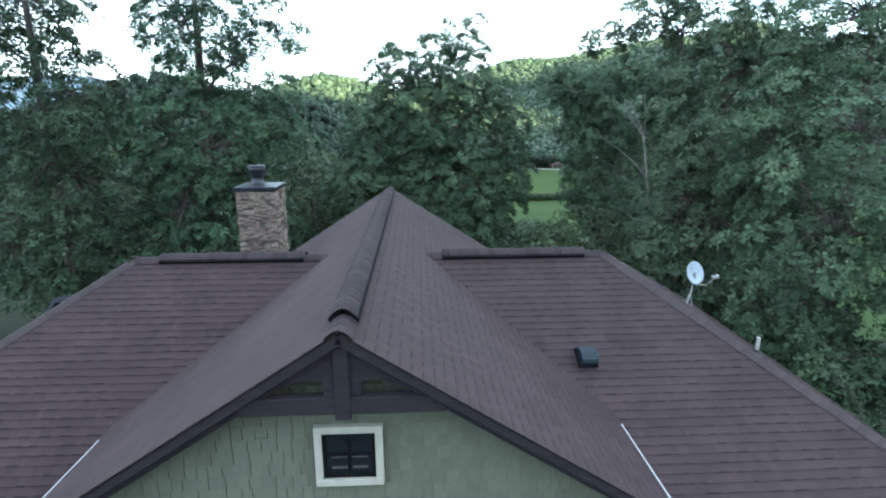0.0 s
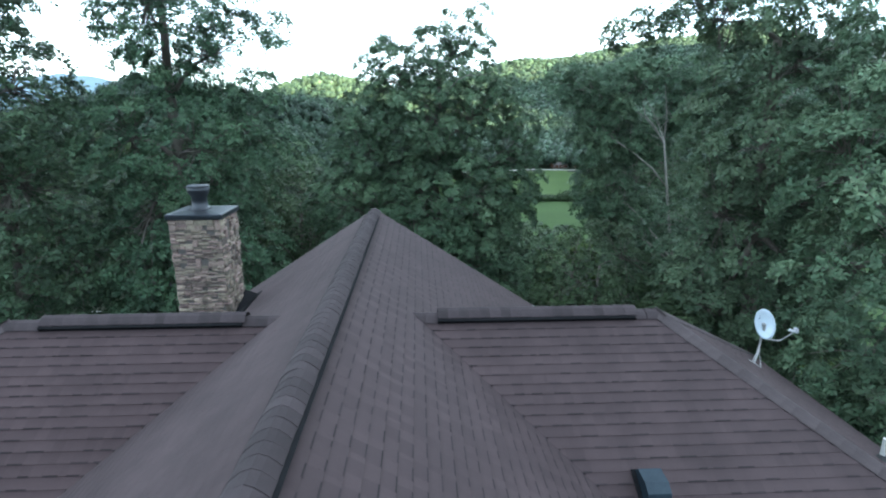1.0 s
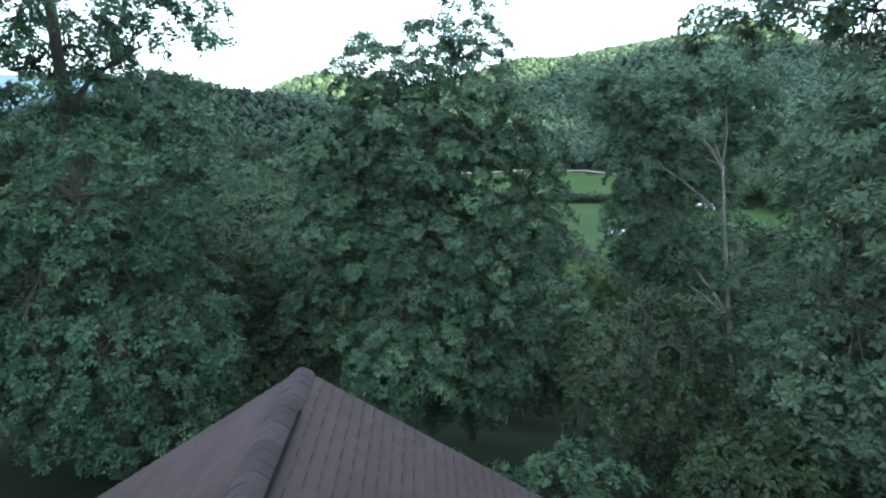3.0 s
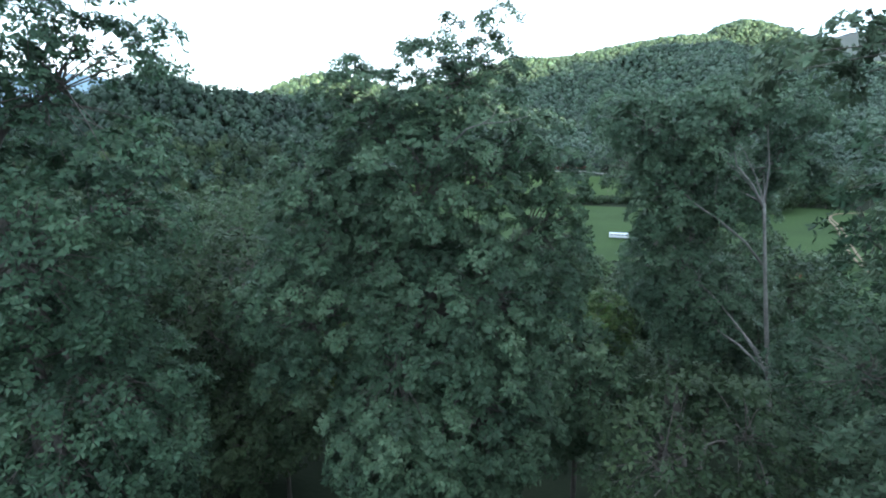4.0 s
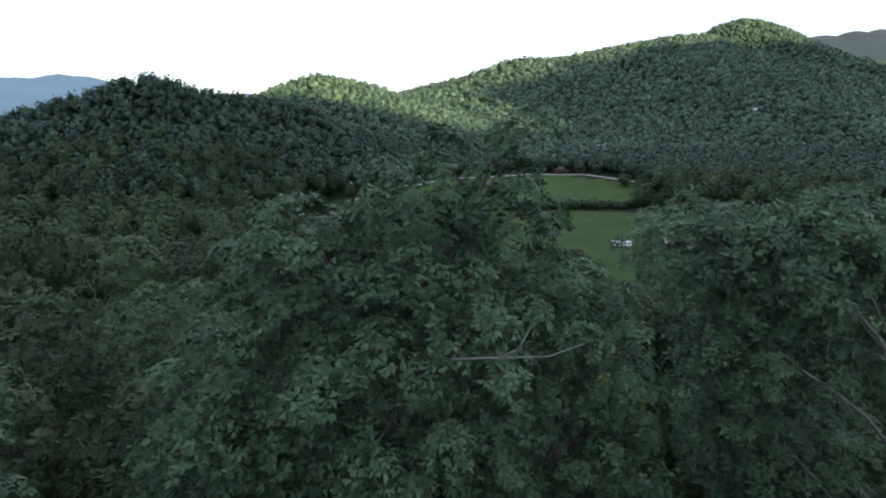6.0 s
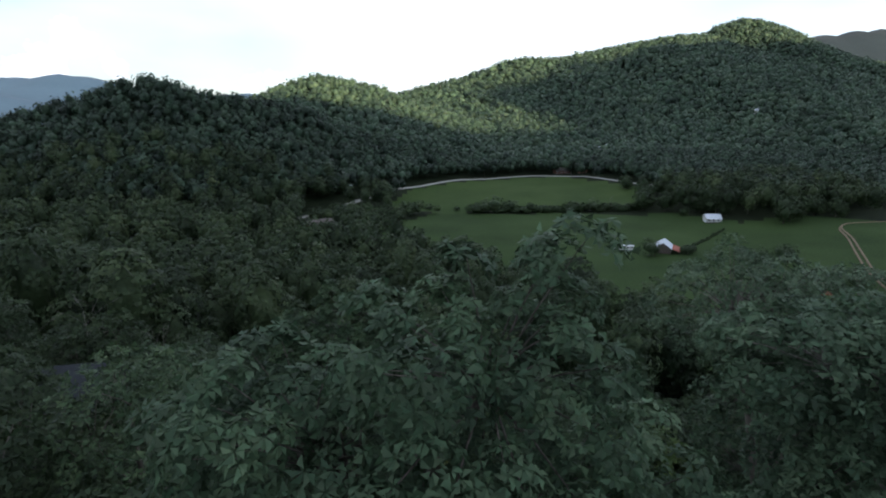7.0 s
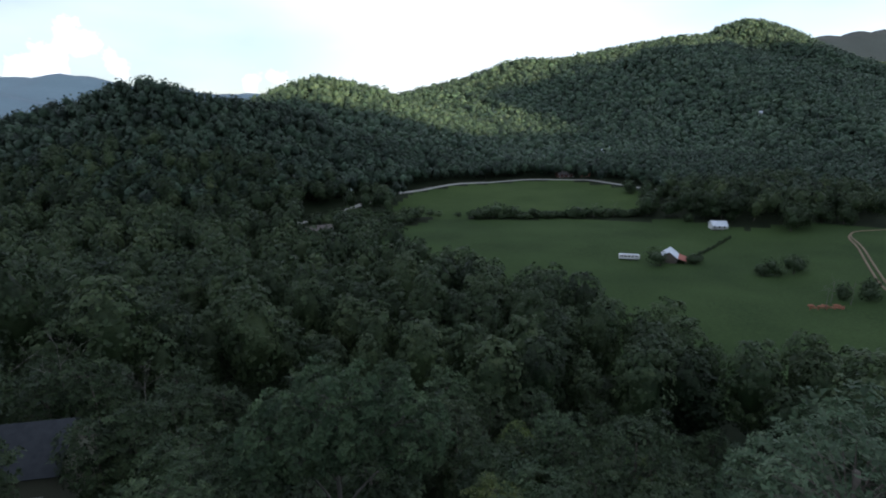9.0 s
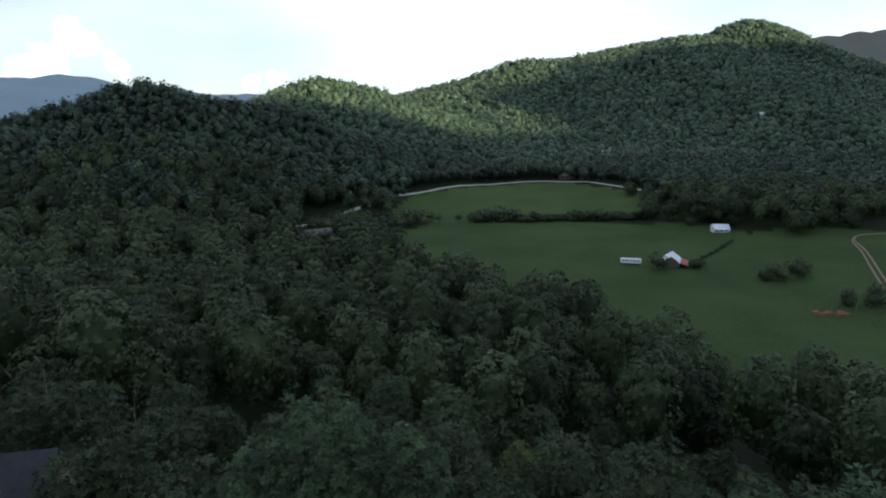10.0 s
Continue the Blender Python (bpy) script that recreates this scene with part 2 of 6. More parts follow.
TIN = material("galvanised_tin", (0.42, 0.46, 0.52), (0.60, 0.64, 0.70), 0.5, 0.6, 12, 0.2, 0.02, metal=0.2)
RUST = material("rusted_tin", (0.20, 0.05, 0.035), (0.32, 0.10, 0.06), 0.8, 0.8, 12, 0.3, 0.02)
BARN_WOOD = material("barn_boards", (0.06, 0.05, 0.04), (0.15, 0.12, 0.10), 0.9, 1.5, 20, 0.4, 0.02, streak=(4, 4, 1))
WHITE_WALL = material("white_boards", (0.55, 0.55, 0.53), (0.75, 0.75, 0.73), 0.7, 1.0, 20, 0.2, 0.02)
BROWN_WALL = material("brown_boards", (0.13, 0.06, 0.04), (0.22, 0.11, 0.075), 0.8, 1.0, 20, 0.2, 0.02)
BROWN_ROOF = material("brown_shingle_roof", (0.10, 0.085, 0.08), (0.17, 0.145, 0.135), 0.85, 0.8, 15, 0.3, 0.02)
RUBBER = material("rubber", (0.015, 0.015, 0.015), (0.03, 0.03, 0.03), 0.8, 5, 60, 0.2, 0.004)
GLASS = bpy.data.materials.new("window_glass")
GLASS.use_nodes = True
GLASS.node_tree.nodes["Principled BSDF"].inputs["Base Color"].default_value = (0.012, 0.015, 0.018, 1)
GLASS.node_tree.nodes["Principled BSDF"].inputs["Roughness"].default_value = 0.06

# ---------------------------------------------------------------- mesh helpers


def mesh_of(name, verts, faces, mats, index=None, smooth=False):
    """A mesh from arrays of corners and of triangles or quads."""
    verts, faces = np.asarray(verts, np.float32), np.asarray(faces, np.int32)
    me = bpy.data.meshes.new(name)
    k = faces.shape[1]
    me.vertices.add(len(verts))
    me.vertices.foreach_set("co", verts.ravel())
    me.loops.add(faces.size)
    me.loops.foreach_set("vertex_index", faces.ravel())
    me.polygons.add(len(faces))
    me.polygons.foreach_set("loop_start", np.arange(0, faces.size, k, dtype=np.int32))
    for mat in mats if isinstance(mats, (list, tuple)) else [mats]:
        me.materials.append(mat)
    if index is not None:
        me.polygons.foreach_set("material_index", np.asarray(index, np.int32))
    if smooth:
        me.polygons.foreach_set("use_smooth", np.ones(len(faces), bool))
    me.update(calc_edges=True)
    me.validate()
    return me


def part(name, bm, mat, parent=None, label="", smooth=False):
    """Links a bmesh, or a mesh, as one object under a thing or part."""
    if isinstance(bm, bmesh.types.BMesh):
        me = bpy.data.meshes.new(name)
        bmesh.ops.recalc_face_normals(bm, faces=bm.faces)
        bm.to_mesh(me)
        bm.free()
        me.materials.append(mat)
        if smooth:
            me.polygons.foreach_set("use_smooth", np.ones(len(me.polygons), bool))
    else:
        me = bm
    ob = new(name, me)
    if parent is not None:
        ob.parent = parent
    return tagged(ob, label)


def thing(name, at, label, category, group="", kind="", turn=0.0):
    ob = new(name)
    ob.empty_display_size = 0.2
    ob.matrix_basis = pose(*at, 0, 0, turn)
    return tagged(ob, label, category, group, kind)


def box(bm, lo, hi, bevel=0.0, m=None):
    """A box between two corners, its edges rounded by bevel."""
    made = bmesh.ops.create_cube(bm, size=1.0)["verts"]
    lo, hi = Vector(lo), Vector(hi)
    for v in made:
        v.co = Vector([a + (c + 0.5) * (b - a) for a, b, c in zip(lo, hi, v.co)])
    if bevel:
        edges = list({e for v in made for e in v.link_edges})
        made = bmesh.ops.bevel(bm, geom=edges, offset=bevel, segments=1, affect="EDGES", profile=0.5)["verts"]
    if m is not None:
        for v in made:
            v.co = m @ v.co
    return bm


def beam(bm, a, b, w, h, bevel=0.0):
    """A straight timber from a to b."""
    a, b = Vector(a), Vector(b)
    m = Matrix.Translation(a) @ (b - a).to_track_quat("X", "Z").to_matrix().to_4x4()
    return box(bm, (0, -w / 2, -h / 2), ((b - a).length, w / 2, h / 2), bevel, m)


def tube(bm, points, radii, sides=8, cap=True):
    """A round, tapering tube along points."""
    rings = []
    for i, p in enumerate(points):
        p = Vector(p)
        way = Vector(points[min(i + 1, len(points) - 1)]) - Vector(points[max(i - 1, 0)])
        q = way.to_track_quat("Z", "Y")
        rings.append([bm.verts.new(p + q @ Vector((radii[i] * math.cos(a), radii[i] * math.sin(a), 0))) for a in (2 * math.pi * k / sides for k in range(sides))])
    for r, s in zip(rings, rings[1:]):
        for k in range(sides):
            bm.faces.new((r[k], r[(k + 1) % sides], s[(k + 1) % sides], s[k]))
    if cap:
        bm.faces.new(list(reversed(rings[0])))
        bm.faces.new(rings[-1])
    return bm


def slab(bm, corners, thick):
    """A flat polygon with thickness downwards along its normal."""
    c = [Vector(p) for p in corners]
    nrm = (c[1] - c[0]).cross(c[2] - c[0]).normalized()
    if nrm.z < 0:
        nrm = -nrm
    top = [bm.verts.new(p) for p in c]
    low = [bm.verts.new(p - nrm * thick) for p in c]
    bm.faces.new(top)
    bm.faces.new(list(reversed(low)))
    for i in range(len(c)):
        j = (i + 1) % len(c)
        bm.faces.new((top[i], low[i], low[j], top[j]))
    return bm


# ---------------------------------------------------------------- the land
EYE = np.array((2.4, 28.9, 13.8))
FLOOR = -66.0


def wave(x, y, size, seed=0.0):
    """A soft irregular swell between -1 and 1."""
    u, v = x / size + seed, y / size - 0.7 * seed
    return (np.sin(u * 1.7 + 1.3 * np.sin(v * 1.1)) + np.sin(v * 2.1 + 1.7 * np.sin(u * 0.9 + 1)) + 0.6 * np.sin(u * 3.9 + v * 2.7) + 0.4 * np.sin(v * 5.3 - u * 4.1)) / 3.0


def crest(points, trees):
    """Crest points from bearing (x over depth), rise (z over depth) and depth, lowered by the trees' height."""
    return [(EYE[0] + b * d, EYE[1] + d, EYE[2] + r * d - trees) for b, r, d in points]


LEFT_HILL = crest([(-1.05, -0.10, 500), (-0.90, -0.05, 510), (-0.737, -0.015, 515), (-0.656, 0.004, 515), (-0.574, 0.032, 515), (-0.523, 0.049, 515), (-0.47, 0.049, 515), (-0.436, 0.044, 515), (-0.39, 0.027, 520), (-0.292, 0.012, 540), (-0.20, -0.004, 570), (-0.13, -0.04, 600)], 14)
SECOND_HILL = crest([(-0.42, -0.02, 906), (-0.302, 0.011, 906), (-0.24, 0.038, 906), (-0.185, 0.053, 906), (-0.15, 0.053, 906), (-0.12, 0.0436, 906), (-0.08, 0.0357, 920), (-0.05, 0.026, 930), (0.0, 0.005, 950), (0.08, -0.02, 980)], 11)
LONG_RIDGE = crest([(-0.14, 0.0, 1300), (-0.05, 0.024, 1350), (0.021, 0.043, 1400), (0.092, 0.0576, 1450), (0.143, 0.0758, 1500), (0.183, 0.088, 1550), (0.255, 0.089, 1650), (0.326, 0.1025, 1750), (0.386, 0.114, 1850), (0.457, 0.1264, 1950), (0.529, 0.1312, 2050), (0.558, 0.1483, 2100), (0.588, 0.1568, 2150), (0.62, 0.1531, 2200), (0.675, 0.1362, 2250), (0.72, 0.115, 2250), (0.80, 0.09, 2250), (0.95, 0.07, 2250)], 20)
SPUR = crest([(0.20, 0.02, 1300), (0.267, 0.055, 1300), (0.348, 0.0736, 1300), (0.40, 0.096, 1300), (0.429, 0.1044, 1300), (0.512, 0.1073, 1300), (0.563, 0.1121, 1300), (0.618, 0.0977, 1280), (0.684, 0.083, 1250), (0.773, 0.063, 1200), (0.873, 0.043, 1150), (1.1, 0.02, 1100)], 11)
# unseen ridge behind the eye, added and shaped to shade valley and spur
SHADE_RIDGE = [(-2600, -1250, 420), (-400, -1450, 390), (700, -1500, 380), (1000, -1500, 360), (1240, -1500, 335), (1390, -1500, 292), (1500, -1500, 285), (1740, -1500, 296), (1830, -1500, 440), (1920, -1500, 442), (2130, -1500, 484), (2250, -1500, 548), (2420, -1500, 564), (2960, -1500, 615), (3240, -1500, 690), (3540, -1500, 725), (3900, -1450, 740)]
FAR_RIGHT = crest([(0.60, 0.09, 3000), (0.66, 0.115, 3000), (0.708, 0.127, 3000), (0.76, 0.129, 3000), (0.802, 0.136, 3000), (0.852, 0.139, 3000), (1.0, 0.14, 3000), (1.3, 0.12, 2900)], 0)
FAR_LEFT = crest([(-1.1, 0.05, 3600), (-0.85, 0.058, 3600), (-0.721, 0.0611, 3600), (-0.665, 0.0581, 3600), (-0.621, 0.0655, 3600), (-0.569, 0.0598, 3600), (-0.532, 0.0513, 3600), (-0.476, 0.0369, 3600), (-0.44, 0.030, 3600)], 0)
FAR_MID = crest([(-0.50, 0.02, 3900), (-0.436, 0.0444, 3900), (-0.408, 0.0396, 3900), (-0.36, 0.0289, 3900), (-0.30, 0.0335, 3900), (-0.261, 0.0266, 3900), (-0.2, 0.01, 3900)], 0)
NEAR_LEFT = crest([(-1.0, 0.05, 1900), (-0.80, 0.041, 1900), (-0.728, 0.030, 1900), (-0.673, 0.0185, 1900), (-0.617, 0.0087, 1900), (-0.55, -0.01, 1900)], 0)


def ridge_height(x, y, line, wide, power, gully, seed):
    """Height of a ridge: its crest, falling away on both sides with spurs and gullies."""
    best, top, along = np.full(x.shape, 1e9), np.zeros(x.shape), np.zeros(x.shape)
    run = 0.0
    for (ax, ay, az), (bx, by, bz) in zip(line, line[1:]):
        dx, dy = bx - ax, by - ay
        size = math.hypot(dx, dy)
        s = np.clip(((x - ax) * dx + (y - ay) * dy) / size**2, 0, 1)
        far = np.hypot(x - ax - s * dx, y - ay - s * dy)
        near = far < best
        best = np.where(near, far, best)
        top = np.where(near, az + s * (bz - az), top)
        along = np.where(near, run + s * size, along)
        run += size
    soft = 0.045 * wide
    d = (np.sqrt(best**2 + soft**2) - soft) / wide
    d = d * (1 + gully * np.clip(d * 2, 0, 1) * np.sin(along / (wide * 0.21) + seed + 1.5 * np.sin(along / wide * 1.3)))
    shape = np.clip(1 - d, 0, 1) ** power
    shape = shape * (1 - 0.35 * shape * (1 - shape))
    return FLOOR - 14 + (top - FLOOR + 14) * shape


RIDGES = [(LEFT_HILL, 165, 1.0, 0.14, 0.3), (SECOND_HILL, 420, 1.15, 0.16, 1.1), (LONG_RIDGE, 1000, 1.2, 0.15, 2.0), (SPUR, 900, 1.15, 0.16, 0.7), (SHADE_RIDGE, 900, 1.1, 0.0, 0.0), (FAR_RIGHT, 900, 1.0, 0.015, 0.5), (FAR_LEFT, 1100, 1.0, 0.1, 0.2), (FAR_MID, 700, 1.0, 0.1, 1.2), (NEAR_LEFT, 700, 1.0, 0.1, 2.2)]


def land(x, y):
    """Height of the ground."""
    x, y = np.asarray(x, float), np.asarray(y, float)
    # the knoll that carries the house: level round it, falling to the valley ahead
    side = np.clip((x + 12) / 60, -1.2, 1.0)
    fall = np.interp(y + 8 * wave(x, y, 40, 2.0) * np.clip((y - 20) / 30, 0, 1) + 24 * side, [-60, 13, 30, 57, 80, 120, 150, 200, 400], [-7.2, -7.2, -12, -24, -36, -54, -59.5, -65.0, -66.0])
    right = np.clip((x - 60) / 130, 0, 1) * np.clip((150 - y) / 120, 0, 1)
    z = fall - 6 * right
    z = z + 7 * np.clip((x - 170) / 90, 0, 1) * np.clip((y - 150) / 100, 0, 1)
    z = z + 6 * np.clip((y - 470) / 130, 0, 1.4)
    z = z + 0.4 * wave(x, y, 60, 5.0) * np.clip((y - 120) / 60, 0, 1)
    for line, wide, power, gully, seed in RIDGES:
        h = ridge_height(x, y, line, wide, power, gully, seed)
        k = 10.0
        z = np.where(np.abs(z - h) < k, np.maximum(z, h) + (k - np.abs(z - h)) ** 2 / (4 * k), np.maximum(z, h))
    return z


MEADOW = [(-16, 290), (-24, 352), (-14, 381), (10, 410), (107, 409), (191, 392), (212, 350), (257, 357), (275, 349), (330, 300), (330, 180), (250, 146), (160, 132), (110, 126), (90, 128), (78, 140), (66, 156), (54, 172), (57, 204), (41, 226), (21, 253), (3, 262)]
UPPER_MEADOW = [(-25, 452), (-3, 519), (40, 553), (95, 579), (158, 592), (212, 512), (214, 486), (196, 452), (176, 440), (160, 426), (52, 422), (26, 413), (0, 425)]
ROAD = [(-110, 380), (-66, 421), (-45, 462), (-19, 509), (29, 551), (84, 583), (122, 595), (180, 586), (214, 521), (235, 496), (266, 453), (330, 420)]


def inside(x, y, poly):
    """Which points lie in a polygon of the plan."""
    x, y = np.asarray(x, float), np.asarray(y, float)
    hit = np.zeros(x.shape, bool)
    for (ax, ay), (bx, by) in zip(poly, poly[1:] + poly[:1]):
        cross = (ay > y) != (by > y)
        with np.errstate(divide="ignore", invalid="ignore"):
            hit ^= cross & (x < (bx - ax) * (y - ay) / (by - ay + 1e-12) + ax)
    return hit


def near_line(x, y, line):
    best = np.full(np.shape(x), 1e9)
    for (ax, ay), (bx, by) in zip(line, line[1:]):
        dx, dy = bx - ax, by - ay
        s = np.clip(((x - ax) * dx + (y - ay) * dy) / (dx * dx + dy * dy), 0, 1)
        best = np.minimum(best, np.hypot(x - ax - s * dx, y - ay - s * dy))
    return best


def build_ground():
    rings = 3.0 * 1.026 ** np.arange(0, 287)
    angles = np.radians(np.concatenate([np.arange(-52, 52, 0.5), np.arange(52, 308, 2.0)]))
    r, a = np.meshgrid(rings, angles, indexing="ij")
    x, y = 1.0 + r * np.sin(a), -12.0 + r * np.cos(a)
    z = land(x, y)
    nr, na = r.shape
    i, j = np.meshgrid(np.arange(nr - 1), np.arange(na), indexing="ij")
    k = (j + 1) % na
    faces = np.stack([i * na + j, i * na + k, (i + 1) * na + k, (i + 1) * na + j], -1).reshape(-1, 4)
    verts = np.stack([x, y, z], -1).reshape(-1, 3)
    mid = verts[faces].mean(1)
    grass = inside(mid[:, 0], mid[:, 1], MEADOW) | inside(mid[:, 0], mid[:, 1], UPPER_MEADOW)
    # far ground takes the colours that carry haze and shade
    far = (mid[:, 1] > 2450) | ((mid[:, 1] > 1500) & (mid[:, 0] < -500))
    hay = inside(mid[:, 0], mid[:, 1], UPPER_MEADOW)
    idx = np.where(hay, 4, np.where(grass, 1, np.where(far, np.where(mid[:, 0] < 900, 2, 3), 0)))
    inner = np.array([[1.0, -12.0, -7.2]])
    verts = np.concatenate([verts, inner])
    me = mesh_of("ground", verts, faces[:, ::-1], [EARTH, GRASS, HAZE, HAZE_SHADED, HAY], idx, True)
    tagged(new("ground", me), "wooded hills, valley meadow and far mountains coloured blue for haze", "ground", "", "structure")


build_ground()


def strip(name, line, wide, mat, label, lift=0.12, step=3.0, category="road"):
    """A road laid along a line of the plan."""
    pts = []
    for (ax, ay), (bx, by) in zip(line, line[1:]):
        n = max(1, int(math.hypot(bx - ax, by - ay) / step))
        pts += [(ax + (bx - ax) * t / n, ay + (by - ay) * t / n) for t in range(n)]
    pts = np.array(pts + [line[-1]], float)
    for _ in range(12):
        pts[1:-1] = (pts[:-2] + 2 * pts[1:-1] + pts[2:]) / 4
    way = np.gradient(pts, axis=0)
    way /= np.linalg.norm(way, axis=1)[:, None]
    nrm = np.stack([way[:, 1], -way[:, 0]], 1)
    cols = []
    for k in (-0.5, -0.45, 0.0, 0.45, 0.5):
        q = pts + nrm * wide * k
        cols.append(np.column_stack([q, land(q[:, 0], q[:, 1]) + (lift if abs(k) < 0.5 else -0.2)]))
    v = np.stack(cols, 1)
    n = len(pts)
    f = [(i * 5 + k, i * 5 + k + 1, i * 5 + k + 6, i * 5 + k + 5) for i in range(n - 1) for k in range(4)]
    tagged(new(name, mesh_of(name, v.reshape(-1, 3), f, mat)), label, category, "", "structure")


strip("road", ROAD, 4.2, GRAVEL, "pale gravel valley road round the upper meadow", 0.35)
strip("farm_track", [(330, 330), (262, 327), (252, 318), (243, 297), (226, 270), (207, 240), (196, 215)], 0.9, DIRT, "wheel rut of a dirt farm track in grass", 0.3, category="track")
strip("farm_track", [(259, 323), (249, 316), (240.6, 297), (223.6, 271), (204.6, 241), (193.6, 216)], 0.9, DIRT, "wheel rut of a dirt farm track in grass", 0.3, category="track")

# ---------------------------------------------------------------- the house roof geometry
PITCH = 0.643
FRONT, BACK = 0.0, 10.87
RIDGE_Y, RIDGE_Z = 5.49, -0.64
HIP_R, HIP_L = 4.66, -4.85
EAVE_X = 3.96
MAIN_EAVE = -4.0
COURSE = 0.148
COS = 1 / math.sqrt(1 + PITCH * PITCH)


def gable_z(x):
    return -PITCH * abs(x)


def build_house():
    house = thing("house", (0, 0, 0), "sage green shingled house with brown shingle roof", "house")
    # roof decks under the shingles
    bm = bmesh.new()
    for s in (-1, 1):
        slab(bm, [(0, FRONT, -0.02), (s * EAVE_X, FRONT, gable_z(EAVE_X) - 0.02), (s * EAVE_X, BACK, gable_z(EAVE_X) - 0.02), (0, BACK, -0.02)], 0.10)
    roof = part("roof", bm, SOFFIT, house)
    run = (RIDGE_Z - MAIN_EAVE) / PITCH
    bm = bmesh.new()
    a, b = (HIP_L, RIDGE_Y, RIDGE_Z - 0.02), (HIP_R, RIDGE_Y, RIDGE_Z - 0.02)
    e = MAIN_EAVE - 0.02
    fl, fr = (HIP_L - run, RIDGE_Y - run, e), (HIP_R + run, RIDGE_Y - run, e)
    bl, br = (HIP_L - run, RIDGE_Y + run, e), (HIP_R + run, RIDGE_Y + run, e)
    slab(bm, [a, fl, fr, b], 0.1)
    slab(bm, [b, br, bl, a], 0.1)
    slab(bm, [b, fr, br], 0.1)
    slab(bm, [a, bl, fl], 0.1)
    part("main_roof", bm, SOFFIT, house)
    # low porch roof behind the chimney
    bm = bmesh.new()
    slab(bm, [(-8.5, 8.2, -2.40), (-2.6, 8.2, -2.40), (-2.6, 11.6, -3.14), (-8.5, 11.6, -3.14)], 0.1)
    slab(bm, [(-8.5, 8.2, -2.40), (-8.5, 11.6, -3.14), (-9.5, 11.6, -3.7), (-9.5, 8.2, -3.6)], 0.1)
    porch = part("porch_roof", bm, GREY_ROOF, house, "low grey porch roof")
    for k in range(20):
        y = 8.26 + 0.17 * k
        z = -2.40 - (y - 8.2) * 0.74 / 3.4
        bm = bmesh.new()
        slab(bm, [(-8.5, y, z + 0.022), (-2.6, y, z + 0.022), (-2.6, y + 0.15, z - 0.028), (-8.5, y + 0.15, z - 0.028)], 0.03)
        part("shingle_course", bm, GREY_ROOF, porch)
    # walls
    bm = bmesh.new()
    box(bm, (-3.55, 0.50, -7.4), (3.55, 10.3, -2.5))
    v = [bm.verts.new(p) for p in ((-3.55, 0.5, -2.5), (3.55, 0.5, -2.5), (0, 0.5, -0.22), (-3.55, 10.3, -2.5), (3.55, 10.3, -2.5), (0, 10.3, -0.22))]
    for f in ((0, 1, 2), (5, 4, 3), (0, 2, 5, 3), (1, 4, 5, 2)):
        bm.faces.new([v[i] for i in f])
    part("wall", bm, SIDING, house, "sage green shingle wall")
    bm = bmesh.new()
    box(bm, (HIP_L - run + 0.6, RIDGE_Y - run + 0.6, -7.4), (HIP_R + run - 0.6, RIDGE_Y + run - 0.6, MAIN_EAVE + 0.02))
    part("main_wall", bm, SIDING, house)
    # barge boards and fascias
    for s in (-1, 1):
        for y, n in ((FRONT + 0.02, "barge_board"), (BACK - 0.02, "barge_board")):
            bm = bmesh.new()
            beam(bm, (-s * 0.02, y, -0.085), (s * EAVE_X, y, gable_z(EAVE_X) - 0.085), 0.045, 0.11, 0.006)
            part(n, bm, TIMBER, house, "dark stained barge board")
        for g0, g1 in ((FRONT, 2.1), (8.9, BACK)):
            bm = bmesh.new()
            box(bm, (s * EAVE_X - 0.02, g0, gable_z(EAVE_X) - 0.14), (s * EAVE_X + 0.022, g1, gable_z(EAVE_X) + 0.012), 0.008)
            part("gutter", bm, WHITE_METAL, house, "white metal eave gutter")
    for lo, hi in (((fl[0], fl[1] - 0.06, e - 0.14), (fr[0], fl[1] + 0.06, e - 0.01)), ((fr[0] - 0.06, fr[1], e - 0.14), (fr[0] + 0.06, br[1], e - 0.01)), ((fl[0] - 0.06, fl[1], e - 0.14), (fl[0] + 0.06, bl[1], e - 0.01)), ((bl[0], bl[1] - 0.06, e - 0.14), (br[0], br[1] + 0.06, e - 0.01))):
        bm = bmesh.new()
        box(bm, lo, hi, 0.01)
        part("gutter", bm, WHITE_METAL, house, "white metal eave gutter")
    # open timber truss in the gable
    bm = bmesh.new()
    box(bm, (-1.12, 0.06, -0.99), (1.12, 0.20, -0.79), 0.008)
    part("collar_beam", bm, TIMBER, house, "dark timber collar beam")
    bm = bmesh.new()
    box(bm, (-0.085, 0.05, -1.06), (0.085, 0.21, -0.03), 0.01)
    part("king_post", bm, TIMBER, house, "dark timber king post")
    for s in (-1, 1):
        bm = bmesh.new()
        arch = [(s * (0.20 + 0.60 * t), -0.765 + 0.165 * math.sin(math.pi * (0.35 + 0.65 * t))) for t in np.linspace(0, 1, 9)]
        top = [(u, -0.05 - PITCH * abs(u)) for u, _ in arch]
        for (u0, z0), (u1, z1), (_, w0), (_, w1) in zip(arch, arch[1:], top, top[1:]):
            vs = [bm.verts.new((u, y, z)) for y in (0.10, 0.18) for u, z in ((u0, z0), (u1, z1), (u1, w1), (u0, w0))]
            for f in ((0, 1, 2, 3), (7, 6, 5, 4), (0, 4, 5, 1), (2, 6, 7, 3)):
                bm.faces.new([vs[k] for k in f])
        box(bm, (min(s * 0.08, s * 0.20), 0.10, -0.80), (max(s * 0.08, s * 0.20), 0.18, -0.14))
        bmesh.ops.remove_doubles(bm, verts=bm.verts, dist=0.0005)
        part("brace", bm, TIMBER, house, "curved dark timber brace")
